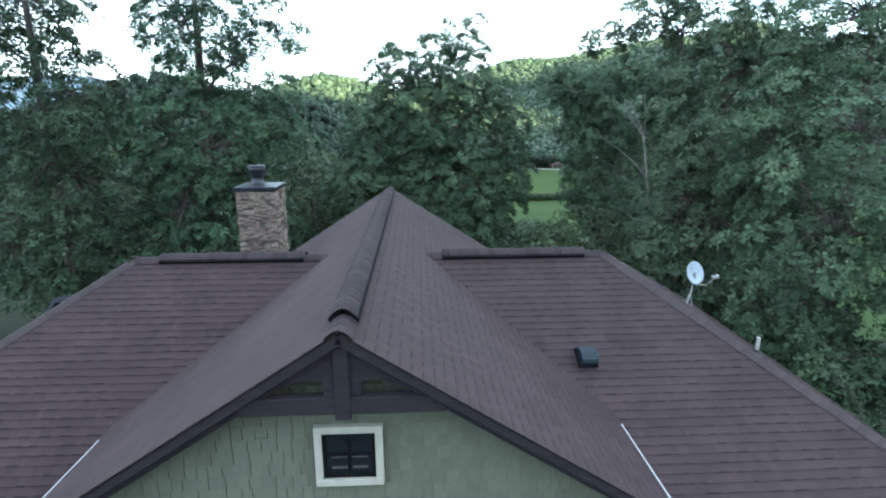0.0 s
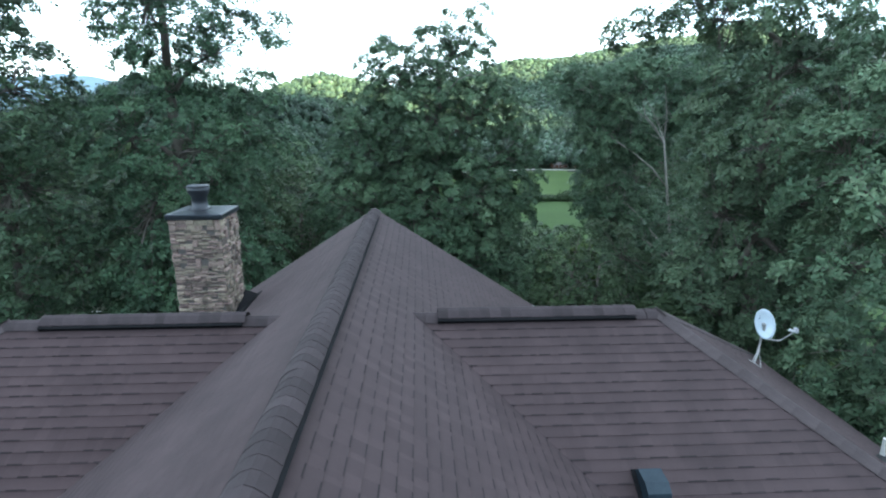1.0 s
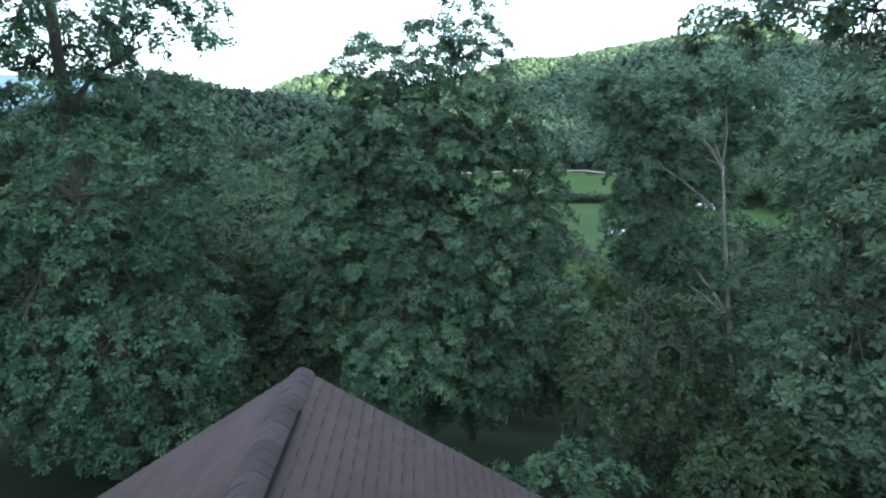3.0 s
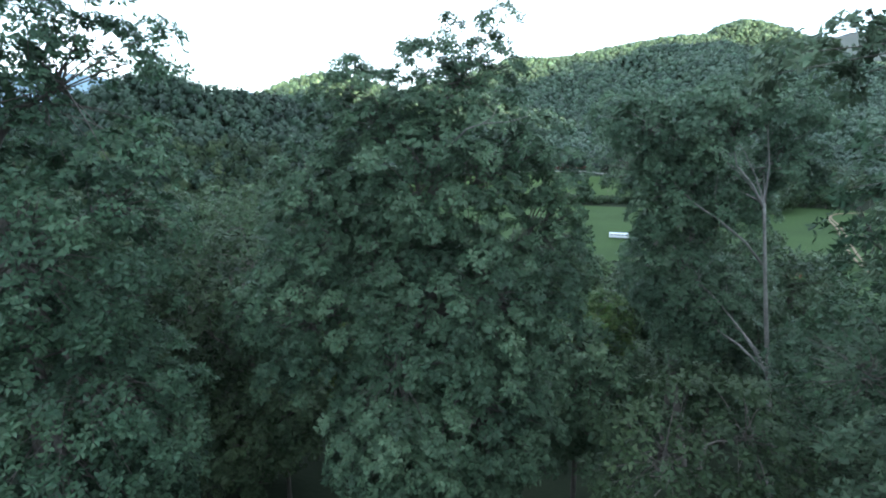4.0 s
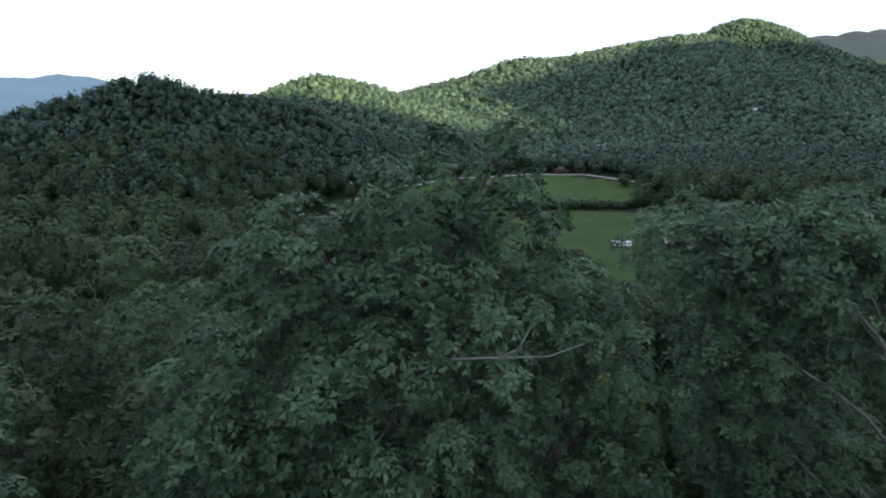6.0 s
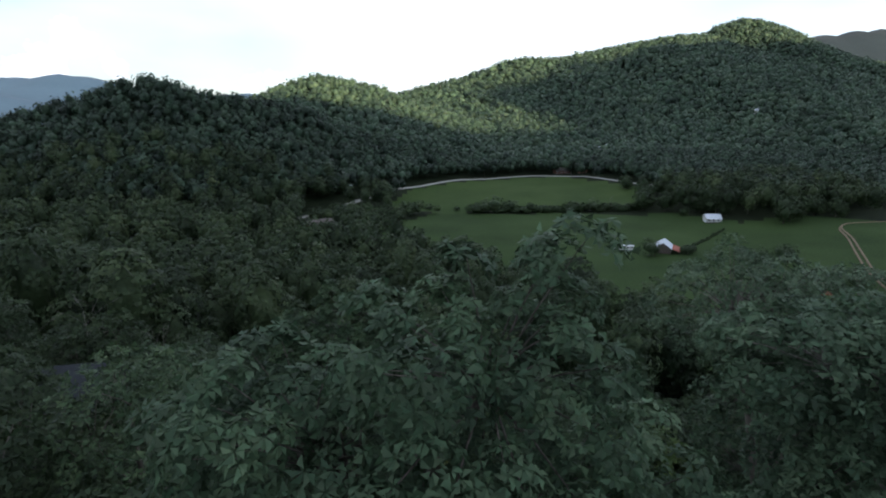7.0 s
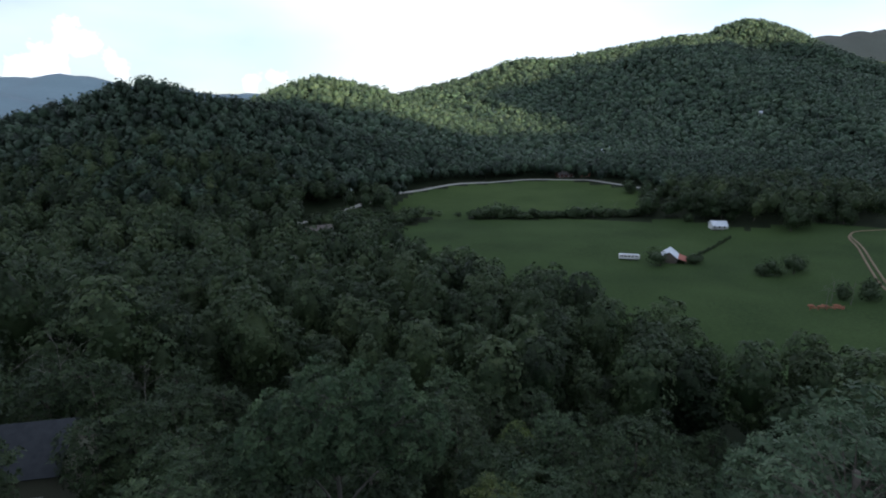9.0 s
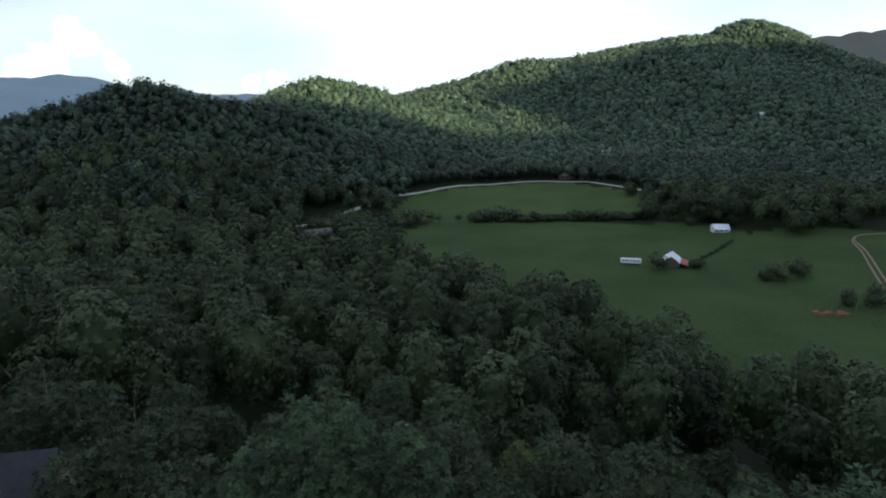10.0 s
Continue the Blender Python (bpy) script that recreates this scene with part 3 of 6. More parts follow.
        bm = bmesh.new()
        beam(bm, (s * 0.1, 0.13, gable_z(0.1) - 0.19), (s * 3.3, 0.13, gable_z(3.3) - 0.19), 0.10, 0.11, 0.006)
        part("rafter", bm, TIMBER, house, "dark timber rafter")
    # window in the gable
    win = thing("window_1", (0, 0, 0), "small dark four-pane window with cream frame", "window", "", "structure")
    x0, x1, z0, z1, y = -0.42, 0.39, -2.165, -1.365, 0.44
    t = 0.092
    for lo, hi in (((x0, y - 0.035, z1 - t), (x1, y + 0.06, z1)), ((x0, y - 0.035, z0), (x1, y + 0.06, z0 + t)), ((x0, y - 0.035, z0 + t), (x0 + t, y + 0.06, z1 - t)), ((x1 - t, y - 0.035, z0 + t), (x1, y + 0.06, z1 - t))):
        bm = bmesh.new()
        box(bm, lo, hi, 0.006)
        part("casing", bm, CREAM, win, "cream painted casing board")
    zm, xm = (z0 + z1) / 2, (x0 + x1) / 2
    for lo, hi in (((x0 + t, y, z0 + t), (x0 + t + 0.03, y + 0.04, z1 - t)), ((x1 - t - 0.03, y, z0 + t), (x1 - t, y + 0.04, z1 - t)), ((x0 + t, y, z0 + t), (x1 - t, y + 0.04, z0 + t + 0.035)), ((x0 + t, y, z1 - t - 0.03), (x1 - t, y + 0.04, z1 - t)), ((x0 + t, y + 0.005, zm - 0.012), (x1 - t, y + 0.03, zm + 0.012)), ((xm - 0.012, y + 0.003, z0 + t), (xm + 0.012, y + 0.028, z1 - t))):
        bm = bmesh.new()
        box(bm, lo, hi, 0.003)
        part("sash_bar", bm, VENT_PLASTIC, win, "black sash bar")
    # pale bars stand for a reflection and sill line in the panes
    for u in (-1, 1):
        for lo, hi in ((0.262, 0.276), (0.115, 0.145)):
            bm = bmesh.new()
            a = xm + (0.03 if u > 0 else -0.215)
            box(bm, (a, y + 0.018, z0 + lo + t), (a + 0.185, y + 0.030, z0 + hi + t), 0.003)
            part("reflection_bar", bm, MORTAR, win, "pale bar drawn as a reflection and sill line")
    for i in range(2):
        for j in range(2):
            bm = bmesh.new()
            box(bm, (x0 + t + i * (x1 - x0 - 2 * t) / 2, y + 0.032, z0 + t + j * (z1 - z0 - 2 * t) / 2), (x0 + t + (i + 1) * (x1 - x0 - 2 * t) / 2, y + 0.036, z0 + t + (j + 1) * (z1 - z0 - 2 * t) / 2))
            part("pane", bm, GLASS, win)
    return house


HOUSE = build_house()


def quad_boxes(quads, thick_low, thick_high):
    """Thin wedge slabs over quads (top-left, top-right, low-right, low-left): arrays of corners and faces."""
    v, f = [], []
    for q, tl, th in zip(quads, thick_low, thick_high):
        q = np.asarray(q, float)
        n = np.cross(q[1] - q[0], q[3] - q[0])
        n = n / np.linalg.norm(n)
        n = n if n[2] > 0 else -n
        up = np.array([q[0] + n * th, q[1] + n * th, q[2] + n * tl, q[3] + n * tl])
        k = len(v) * 8
        v.append(np.concatenate([q, up]))
        f += [(k + 4, k + 5, k + 6, k + 7), (k + 3, k + 2, k + 6, k + 7), (k, k + 3, k + 7, k + 4), (k + 1, k + 2, k + 6, k + 5)]
    return np.concatenate(v), np.array(f)


def shingle_slope(name, place, edges, courses, seed, label, parts_in=None, bands=0.72, tall=0.015):
    """Courses of laminated shingles. place(u, s): the point u along and s down the slope; edges(s): the course's two ends."""
    rnd = random.Random(seed)
    quads, low, high, kept, dark = [], [], [], [], []
    for c in range(courses):
        s0, s1 = c * COURSE, (c + 1) * COURSE
        sm = (s0 + s1) / 2
        a, b = edges(sm)
        if b - a < 0.05:
            continue
        u = a + rnd.uniform(-0.9, 0)
        while u < b:
            w = 0.98
            lo, hi = max(u, a), min(u + w, b)
            if hi - lo > 0.02:
                quads.append([place(lo, s0 - 0.02), place(hi, s0 - 0.02), place(hi, s1), place(lo, s1)])
                low.append(0.007 + rnd.uniform(0, 0.001))
                high.append(0.0005)
                # the thicker tabs of the strip
                p = lo + rnd.uniform(0.0, 0.08)
                while p < hi - 0.05:
                    q = min(p + rnd.uniform(0.12, 0.24), hi - 0.003)
                    tab = [place(p, s0 - 0.01), place(q, s0 - 0.01), place(q, s1 + 0.001), place(p, s1 + 0.001)]
                    t = 0.0079 + rnd.uniform(0, 0.0006)
                    # dark band along the butt, print and edge shade together
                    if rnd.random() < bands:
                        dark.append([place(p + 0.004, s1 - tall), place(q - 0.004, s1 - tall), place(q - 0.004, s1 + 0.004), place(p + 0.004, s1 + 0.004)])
                    if parts_in and len(kept) < 290 and parts_in((p + q) / 2, sm):
                        kept.append((tab, t))
                    else:
                        quads.append(tab)
                        low.append(t)
                        high.append(0.0009)
                    p = q + rnd.uniform(0.07, 0.17)
            u += w
    v, f = quad_boxes(quads, low, high)
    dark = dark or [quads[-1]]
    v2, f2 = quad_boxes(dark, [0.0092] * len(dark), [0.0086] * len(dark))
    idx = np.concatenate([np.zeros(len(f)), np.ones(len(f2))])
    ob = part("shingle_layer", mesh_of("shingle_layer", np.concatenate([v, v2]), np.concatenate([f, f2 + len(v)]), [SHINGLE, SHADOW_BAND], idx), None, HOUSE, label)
    tagged(ob, kind="stuff")
    return kept


LEN = EAVE_X / COS
N_GABLE = int(LEN / COURSE) + 1
SINS = PITCH * COS


def right_gable(u, s):
    return (s * COS, u, -s * SINS)


def left_gable(u, s):
    return (-s * COS, u, -s * SINS)


def whole(s):
    return (FRONT - 0.03, BACK + 0.03) if s * COS < EAVE_X + 0.04 else (0, 0)


def front_place(u, s):
    return (u, RIDGE_Y - s * COS, RIDGE_Z - s * SINS)


def back_place(u, s):
    return (u, RIDGE_Y + s * COS, RIDGE_Z - s * SINS)


def right_end_place(u, s):
    return (HIP_R + s * COS, u, RIDGE_Z - s * SINS)


def left_end_place(u, s):
    return (HIP_L - s * COS, u, RIDGE_Z - s * SINS)


def valley(s):
    x = -(RIDGE_Z - s * SINS) / PITCH
    return x if x < EAVE_X + 0.05 else EAVE_X - 0.35


RIGHT_TABS = shingle_slope("right", right_gable, whole, N_GABLE, 1, "brown shingles", lambda u, s: 0.4 < u < 8 and 0.3 < s < 1.9, 0.97, 0.012)
shingle_slope("left", left_gable, whole, N_GABLE, 2, "brown shingles", None, 0.0)
N_MAIN = int((RIDGE_Z - MAIN_EAVE) / SINS / COURSE) + 1
shingle_slope("front", front_place, lambda s: (valley(s) - 0.03, HIP_R + s * COS), N_MAIN, 3, "brown shingles")
shingle_slope("front", front_place, lambda s: (HIP_L - s * COS, -valley(s) + 0.03), N_MAIN, 4, "brown shingles")
shingle_slope("back", back_place, lambda s: (valley(s) - 0.03, HIP_R + s * COS), N_MAIN, 5, "brown shingles")
shingle_slope("back", back_place, lambda s: (HIP_L - s * COS, -valley(s) + 0.03), N_MAIN, 6, "brown shingles")
shingle_slope("end", right_end_place, lambda s: (RIDGE_Y - s * COS, RIDGE_Y + s * COS), N_MAIN, 7, "brown shingles")
shingle_slope("end", left_end_place, lambda s: (RIDGE_Y - s * COS, RIDGE_Y + s * COS), N_MAIN, 8, "brown shingles")


def cap_mesh(half, drop, length, thick, mat, name="ridge_cap"):
    """One bent cap shingle along +y, raised at its near end."""
    bm = bmesh.new()
    top = []
    for y, lift in ((0, 0.006), (length * 0.2, 0.0068), (length, 0.0)):
        row = []
        for t in (-1, -0.75, -0.4, 0, 0.4, 0.75, 1):
            row.append((t * half, y, lift - drop * abs(t) ** 1.7))
        top.append(row)
    up = [[bm.verts.new(p) for p in row] for row in top]
    dn = [[bm.verts.new((p[0], p[1], p[2] - thick)) for p in row] for row in top]
    for k in range(6):
        for i in (0, 1):
            bm.faces.new((up[i][k], up[i][k + 1], up[i + 1][k + 1], up[i + 1][k]))
        bm.faces.new((up[0][k], dn[0][k], dn[0][k + 1], up[0][k + 1]))
    for k in (0, 6):
        for i in (0, 1):
            bm.faces.new((up[i][k], up[i + 1][k], dn[i + 1][k], dn[i][k]))
    bmesh.ops.recalc_face_normals(bm, faces=bm.faces)
    me = bpy.data.meshes.new(name)
    bm.to_mesh(me)
    bm.free()
    me.materials.append(mat)
    return me


def build_ridges():
    cap = cap_mesh(0.155, 0.155 * PITCH, 0.19, 0.008, CAPS)
    flat = cap_mesh(0.155, 0.155 * PITCH * 0.75, 0.19, 0.008, HIP_CAPS)

    def lay(mesh, a, b, step, lift, skip=None):
        a, b = Vector(a), Vector(b)
        way = (b - a)
        n = int(way.length / step)
        q = way.to_track_quat("Y", "Z").to_matrix().to_4x4()
        for i in range(n):
            p = a + way * (i / n)
            ob = new("ridge_cap", mesh)
            ob.parent = HOUSE
            ob.matrix_basis = Matrix.Translation(p + Vector((0, 0, lift))) @ q @ pose(random.uniform(-0.004, 0.004), 0, 0, 0, random.uniform(-0.8, 0.8), random.uniform(-0.7, 0.7))

    lay(cap, (0, FRONT - 0.02, 0), (0, 0.55, 0), 0.15, 0.022)
    lay(cap, (0, 0.42, 0), (0, 10.05, 0), 0.15, 0.095)
    lay(cap, (0, 9.95, 0), (0, BACK, 0), 0.15, 0.022)
    for a, b in ((-4.32, -1.48), (1.33, 4.26)):
        lay(cap, (a, RIDGE_Y, RIDGE_Z), (b, RIDGE_Y, RIDGE_Z), 0.15, 0.09)
    for a, b in ((HIP_L, -4.3), (-1.5, -0.95), (0.95, 1.35), (4.25, HIP_R)):
        lay(cap, (a, RIDGE_Y, RIDGE_Z), (b, RIDGE_Y, RIDGE_Z), 0.15, 0.022)
    run = (RIDGE_Z - MAIN_EAVE) / PITCH
    for x, s in ((HIP_R, 1), (HIP_L, -1)):
        for t in (-1, 1):
            lay(flat, (x + s * run, RIDGE_Y + t * run, MAIN_EAVE), (x, RIDGE_Y, RIDGE_Z), 0.15, 0.024)
    # black vent strips under the raised caps
    for a, b in (((0, 0.44, 0), (0, 10.0, 0)), ((-4.32, RIDGE_Y, RIDGE_Z), (-1.48, RIDGE_Y, RIDGE_Z)), ((1.33, RIDGE_Y, RIDGE_Z), (4.26, RIDGE_Y, RIDGE_Z))):
        a, b = Vector(a), Vector(b)
        q = Matrix.Translation(a) @ (b - a).to_track_quat("Y", "Z").to_matrix().to_4x4()
        bm = bmesh.new()
        size = (b - a).length
        for s in (-1, 1):
            half = 0.185 if s > 0 or abs(a.y) > 1 else 0.175
            slab(bm, [q @ Vector(p) for p in ((0, 0, 0.078), (s * half, 0, 0.078 - half * PITCH), (s * half, size, 0.078 - half * PITCH), (0, size, 0.078))], 0.06)
        part("ridge_vent", bm, VENT_PLASTIC, HOUSE, "black ridge vent strip")


build_ridges()


def build_chimney():
    x0, x1, y0, y1, top = -3.62, -2.68, 8.11, 9.05, 0.32
    ch = thing("chimney", ((x0 + x1) / 2, (y0 + y1) / 2, -4.2), "tan stacked ledge stone chimney with black metal cap", "chimney")
    inv = ch.matrix_basis.inverted()
    bm = bmesh.new()
    box(bm, inv @ Vector((x0 + 0.015, y0 + 0.015, -4.2)), inv @ Vector((x1 - 0.015, y1 - 0.015, top - 0.01)))
    part("core", bm, MORTAR, ch, "dark recessed mortar")
    bm = bmesh.new()
    box(bm, inv @ Vector((x0 - 0.05, y0 - 0.05, top)), inv @ Vector((x1 + 0.05, y1 + 0.05, top + 0.10)), 0.012)
    capm = part("cap", bm, CAP_METAL, ch, "black painted steel cap")
    bm = bmesh.new()
    c = inv @ Vector((-3.20, 8.58, top + 0.10))
    apex = bm.verts.new(c + Vector((0, 0, 0.05)))
    ring = [bm.verts.new(inv @ Vector(p)) for p in ((x0 - 0.03, y0 - 0.03, top + 0.102), (x1 + 0.03, y0 - 0.03, top + 0.102), (x1 + 0.03, y1 + 0.03, top + 0.102), (x0 - 0.03, y1 + 0.03, top + 0.102))]
    for i in range(4):
        bm.faces.new((ring[i], ring[(i + 1) % 4], apex))
    part("cap_crown", bm, CAP_METAL, ch)
    bm = bmesh.new()
    prof = [(0.22, 0.03), (0.20, 0.05), (0.145, 0.06), (0.145, 0.24), (0.15, 0.245), (0.15, 0.27), (0.175, 0.31), (0.205, 0.38), (0.21, 0.44), (0.195, 0.445), (0.195, 0.455), (0.215, 0.46), (0.21, 0.485), (0.02, 0.49)]
    tube(bm, [c + Vector((0, 0, h)) for _, h in prof], [r for r, _ in prof], 20)
    part("flue", bm, BLACK_STEEL, ch, "round black flue with wide cowl", True)
    # flashing at the roof
    bm = bmesh.new()
    zr = gable_z
    slab(bm, [inv @ Vector(p) for p in ((x1 - 0.02, y0 - 0.12, zr(x1) + 0.02), (x1 + 0.30, y0 - 0.12, zr(x1 + 0.30) + 0.035), (x1 + 0.30, y1 + 0.25, zr(x1 + 0.30) + 0.035), (x1 - 0.02, y1 + 0.25, zr(x1) + 0.02))], 0.02)
    v = [bm.verts.new(inv @ Vector(p)) for p in ((x1 + 0.012, y0 + 0.1, zr(x1) + 0.02), (x1 + 0.012, y1 + 0.02, zr(x1) + 0.02), (x1 + 0.012, y1 + 0.02, zr(x1) + 0.34), (x1 + 0.28, y1 + 0.02, zr(x1 + 0.28) + 0.05), (x1 + 0.28, y0 + 0.5, zr(x1 + 0.28) + 0.05))]
    bm.faces.new((v[0], v[1], v[2]))
    bm.faces.new((v[2], v[1], v[3]))
    bm.faces.new((v[0], v[2], v[3], v[4]))
    part("flashing", bm, VENT_PLASTIC, ch, "black metal flashing")
    # ledge stones
    rnd = random.Random(11)
    shapes = []
    for k in range(8):
        bm = bmesh.new()
        box(bm, (0, -0.5, 0), (1, 0.5, 1))
        bmesh.ops.bevel(bm, geom=bm.edges[:], offset=0.09, segments=1, affect="EDGES")
        for w in bm.verts:
            w.co += Vector([rnd.uniform(-0.06, 0.06) for _ in range(3)])
        me = bpy.data.meshes.new("stone")
        bm.to_mesh(me)
        bm.free()
        me.materials.append(STONE)
        shapes.append(me)
    rest_v, rest_f = [], []
    for side in range(4):
        z = -2.5
        while z < top - 0.02:
            tall = min(rnd.uniform(0.09, 0.15), top - 0.004 - z)
            if top - z - tall < 0.05:
                tall = top - 0.004 - z
            u = 0.0
            while u < 0.93:
                w = min(rnd.uniform(0.10, 0.30), 0.94 - u)
                if 0.94 - u - w < 0.06:
                    w = 0.94 - u
                big = rnd.random() < (0.22 if side else 0.10) and w < 0.24
                cuts = 1 if big or side > 1 else rnd.choice((1, 2, 2, 3) if side else (2, 3, 3, 4, 4, 5))
                heights = [rnd.uniform(0.7, 1.5) for _ in range(cuts)]
                at = z
                for hh in heights:
                    hh = hh * tall / sum(heights)
                    run, lo = w, u
                    for piece in range(2 if w > 0.2 and rnd.random() < 0.45 else 1):
                        if piece == 0 and w > 0.2:
                            run = w * rnd.choice((1.0, 0.62, 0.4))
                        elif piece:
                            lo, run = u + run, w - run
                        if run < 0.02:
                            continue
                        deep = rnd.uniform(0.045, 0.125)
                        if side == 0:
                            m = Matrix.Translation((x0 + lo, y0 + 0.02, at))
                        elif side == 1:
                            m = Matrix.Translation((x1 - 0.02, y0 + lo, at)) @ pose(0, 0, 0, 0, 0, 90)
                        elif side == 2:
                            m = Matrix.Translation((x1 - lo, y1 - 0.02, at)) @ pose(0, 0, 0, 0, 0, 180)
                        else:
                            m = Matrix.Translation((x0 + 0.02, y1 - lo, at)) @ pose(0, 0, 0, 0, 0, 270)
                        m = inv @ m @ Matrix.Diagonal((run - 0.004, deep, hh - 0.003, 1))
                        me = rnd.choice(shapes)
                        if side < 2 and z > (-0.55 if side else -0.9):
                            ob = new("stone", me)
                            ob.parent = ch
                            ob.matrix_basis = m
                        else:
                            k = sum(len(q) for q in rest_v)
                            rest_v.append(np.array([m @ q.co for q in me.vertices]))
                            for p in me.polygons:
                                vs = [k + i for i in p.vertices]
                                rest_f += [(vs[0], vs[i], vs[i + 1]) for i in range(1, len(vs) - 1)]
                    at += hh
                u += w
            z += tall
    ob = part("stonework", mesh_of("stonework", np.concatenate(rest_v), rest_f, STONE_REST), None, ch)
    tagged(ob, kind="stuff")


build_chimney()


def build_roof_fittings():
    # box vent on the front slope
    v = thing("roof_vent", (3.74, 3.34, RIDGE_Z - PITCH * (RIDGE_Y - 3.34)), "dark blue metal box vent on the roof", "roof vent")
    bm = bmesh.new()
    tilt = pose(0, 0, 0.01, math.degrees(math.atan(PITCH)))
    box(bm, (-0.16, -0.20, 0), (0.20, 0.20, 0.012), 0.003, tilt)
    part("flange", bm, VENT_PLASTIC, v)
    bm = bmesh.new()
    prof = [(-0.19, 0.012), (-0.19, 0.15), (-0.15, 0.19), (-0.02, 0.20), (0.17, 0.10), (0.19, 0.012)]
    a = [bm.verts.new(tilt @ Vector((-0.11, y, z))) for y, z in prof]
    b = [bm.verts.new(tilt @ Vector((0.165, y, z))) for y, z in prof]
    bm.faces.new(a)
    bm.faces.new(list(reversed(b)))
    for i in range(len(prof)):
        j = (i + 1) % len(prof)
        bm.faces.new((a[i], b[i], b[j], a[j]))
    part("hood", bm, BLUE_METAL, v, "dark blue hood")
    # plumbing pipe behind the hip
    z = RIDGE_Z - PITCH * (7.51 - HIP_R)
    p = thing("vent_pipe", (7.51, 4.28, z), "white plastic vent pipe with rubber collar", "vent pipe")
    bm = bmesh.new()
    tube(bm, [(0, 0, -0.1), (0, 0, 0.34)], [0.035, 0.035], 12)
    part("pipe", bm, PVC, p)
    bm = bmesh.new()
    tube(bm, [(0, 0, -0.03), (0, 0, 0.04), (0, 0, 0.09)], [0.11, 0.07, 0.042], 12)
    part("collar", bm, RUBBER, p)
    # satellite dish on the end slope
    base = Vector((7.80, 7.62, RIDGE_Z - PITCH * (7.80 - HIP_R)))
    d = thing("satellite_dish", base, "pale grey oval satellite dish on a bent mast", "satellite dish")
    tilt = pose(0, 0, 0, 0, math.degrees(math.atan(PITCH)))
    bm = bmesh.new()
    box(bm, (-0.10, -0.07, 0), (0.10, 0.07, 0.014), 0.004, tilt)
    part("foot_plate", bm, STEEL, d)
    bm = bmesh.new()
    tube(bm, [(0, 0, 0), (0.07, 0.05, 0.16), (0.17, 0.16, 0.32), (0.20, 0.20, 0.66)], [0.020] * 4, 10)
    part("mast", bm, STEEL, d)
    for s in (-1, 1):
        bm = bmesh.new()
        f = tilt @ Vector((s * 0.12 - 0.06, -0.15, 0))
        tube(bm, [f, (0.15, 0.14, 0.28)], [0.006, 0.006], 8)
        part("strut", bm, STEEL, d)
    face = Matrix.Translation((0.20, 0.13, 0.79)) @ pose(0, 0, 0, 68, 0, 12)
    bm = bmesh.new()
    rings = []
    for r, deep in ((0.02, 0.075), (0.35, 0.066), (0.62, 0.046), (0.84, 0.021), (1.0, 0.0)):
        rings.append([(r * 0.25 * math.cos(t), r * 0.305 * math.sin(t), -deep) for t in np.linspace(0, 2 * math.pi, 32, endpoint=False)])
    fr = [[bm.verts.new(face @ Vector(p)) for p in ring] for ring in rings]
    bk = [[bm.verts.new(face @ Vector((p[0], p[1], p[2] - 0.012))) for p in ring] for ring in rings]
    for group in (fr, bk):
        for r, s in zip(group, group[1:]):
            for k in range(32):
                bm.faces.new((r[k], r[(k + 1) % 32], s[(k + 1) % 32], s[k]))
        bm.faces.new(group[0])
    for k in range(32):
        bm.faces.new((fr[-1][k], fr[-1][(k + 1) % 32], bk[-1][(k + 1) % 32], bk[-1][k]))
    ref = part("reflector", bm, DISH_GREY, d, "pale grey reflector", True)
    bm = bmesh.new()
    tube(bm, [face @ Vector(p) for p in ((-0.10, 0.17, -0.058), (-0.05, 0.17, -0.055), (-0.06, 0.12, -0.06), (-0.11, 0.12, -0.066))], [0.010] * 4, 6)
    part("emblem", bm, VENT_PLASTIC, ref, "dark emblem shape")
    bm = bmesh.new()
    tube(bm, [face @ Vector((0.0, -0.30, -0.03)), face @ Vector((0.12, -0.34, 0.16)), face @ Vector((0.24, -0.20, 0.36))], [0.013] * 3, 8)
    part("feed_arm", bm, STEEL, d)
    bm = bmesh.new()
    h = face @ Vector((0.24, -0.17, 0.38))
    tube(bm, [h + Vector((-0.06, 0.03, 0.02)), h, h + Vector((0.05, -0.02, 0))], [0.035, 0.03, 0.024], 10)
    box(bm, h + Vector((0.02, -0.04, -0.02)), h + Vector((0.09, 0.04, 0.07)), 0.008)
    part("feed_horn", bm, WHITE_METAL, d)
    bm = bmesh.new()
    box(bm, (0.17, 0.13, 0.61), (0.23, 0.23, 0.79), 0.01)
    part("bracket", bm, STEEL, d)
    bm = bmesh.new()
    tube(bm, [tilt @ Vector((-0.05, -0.03, 0.02)), (-0.14, -0.10, 0.24), (-0.34, -0.02, 0.30), tilt @ Vector((-0.55, 0.10, 0.02))], [0.005] * 4, 6)
    part("cable", bm, RUBBER, d)


build_roof_fittings()


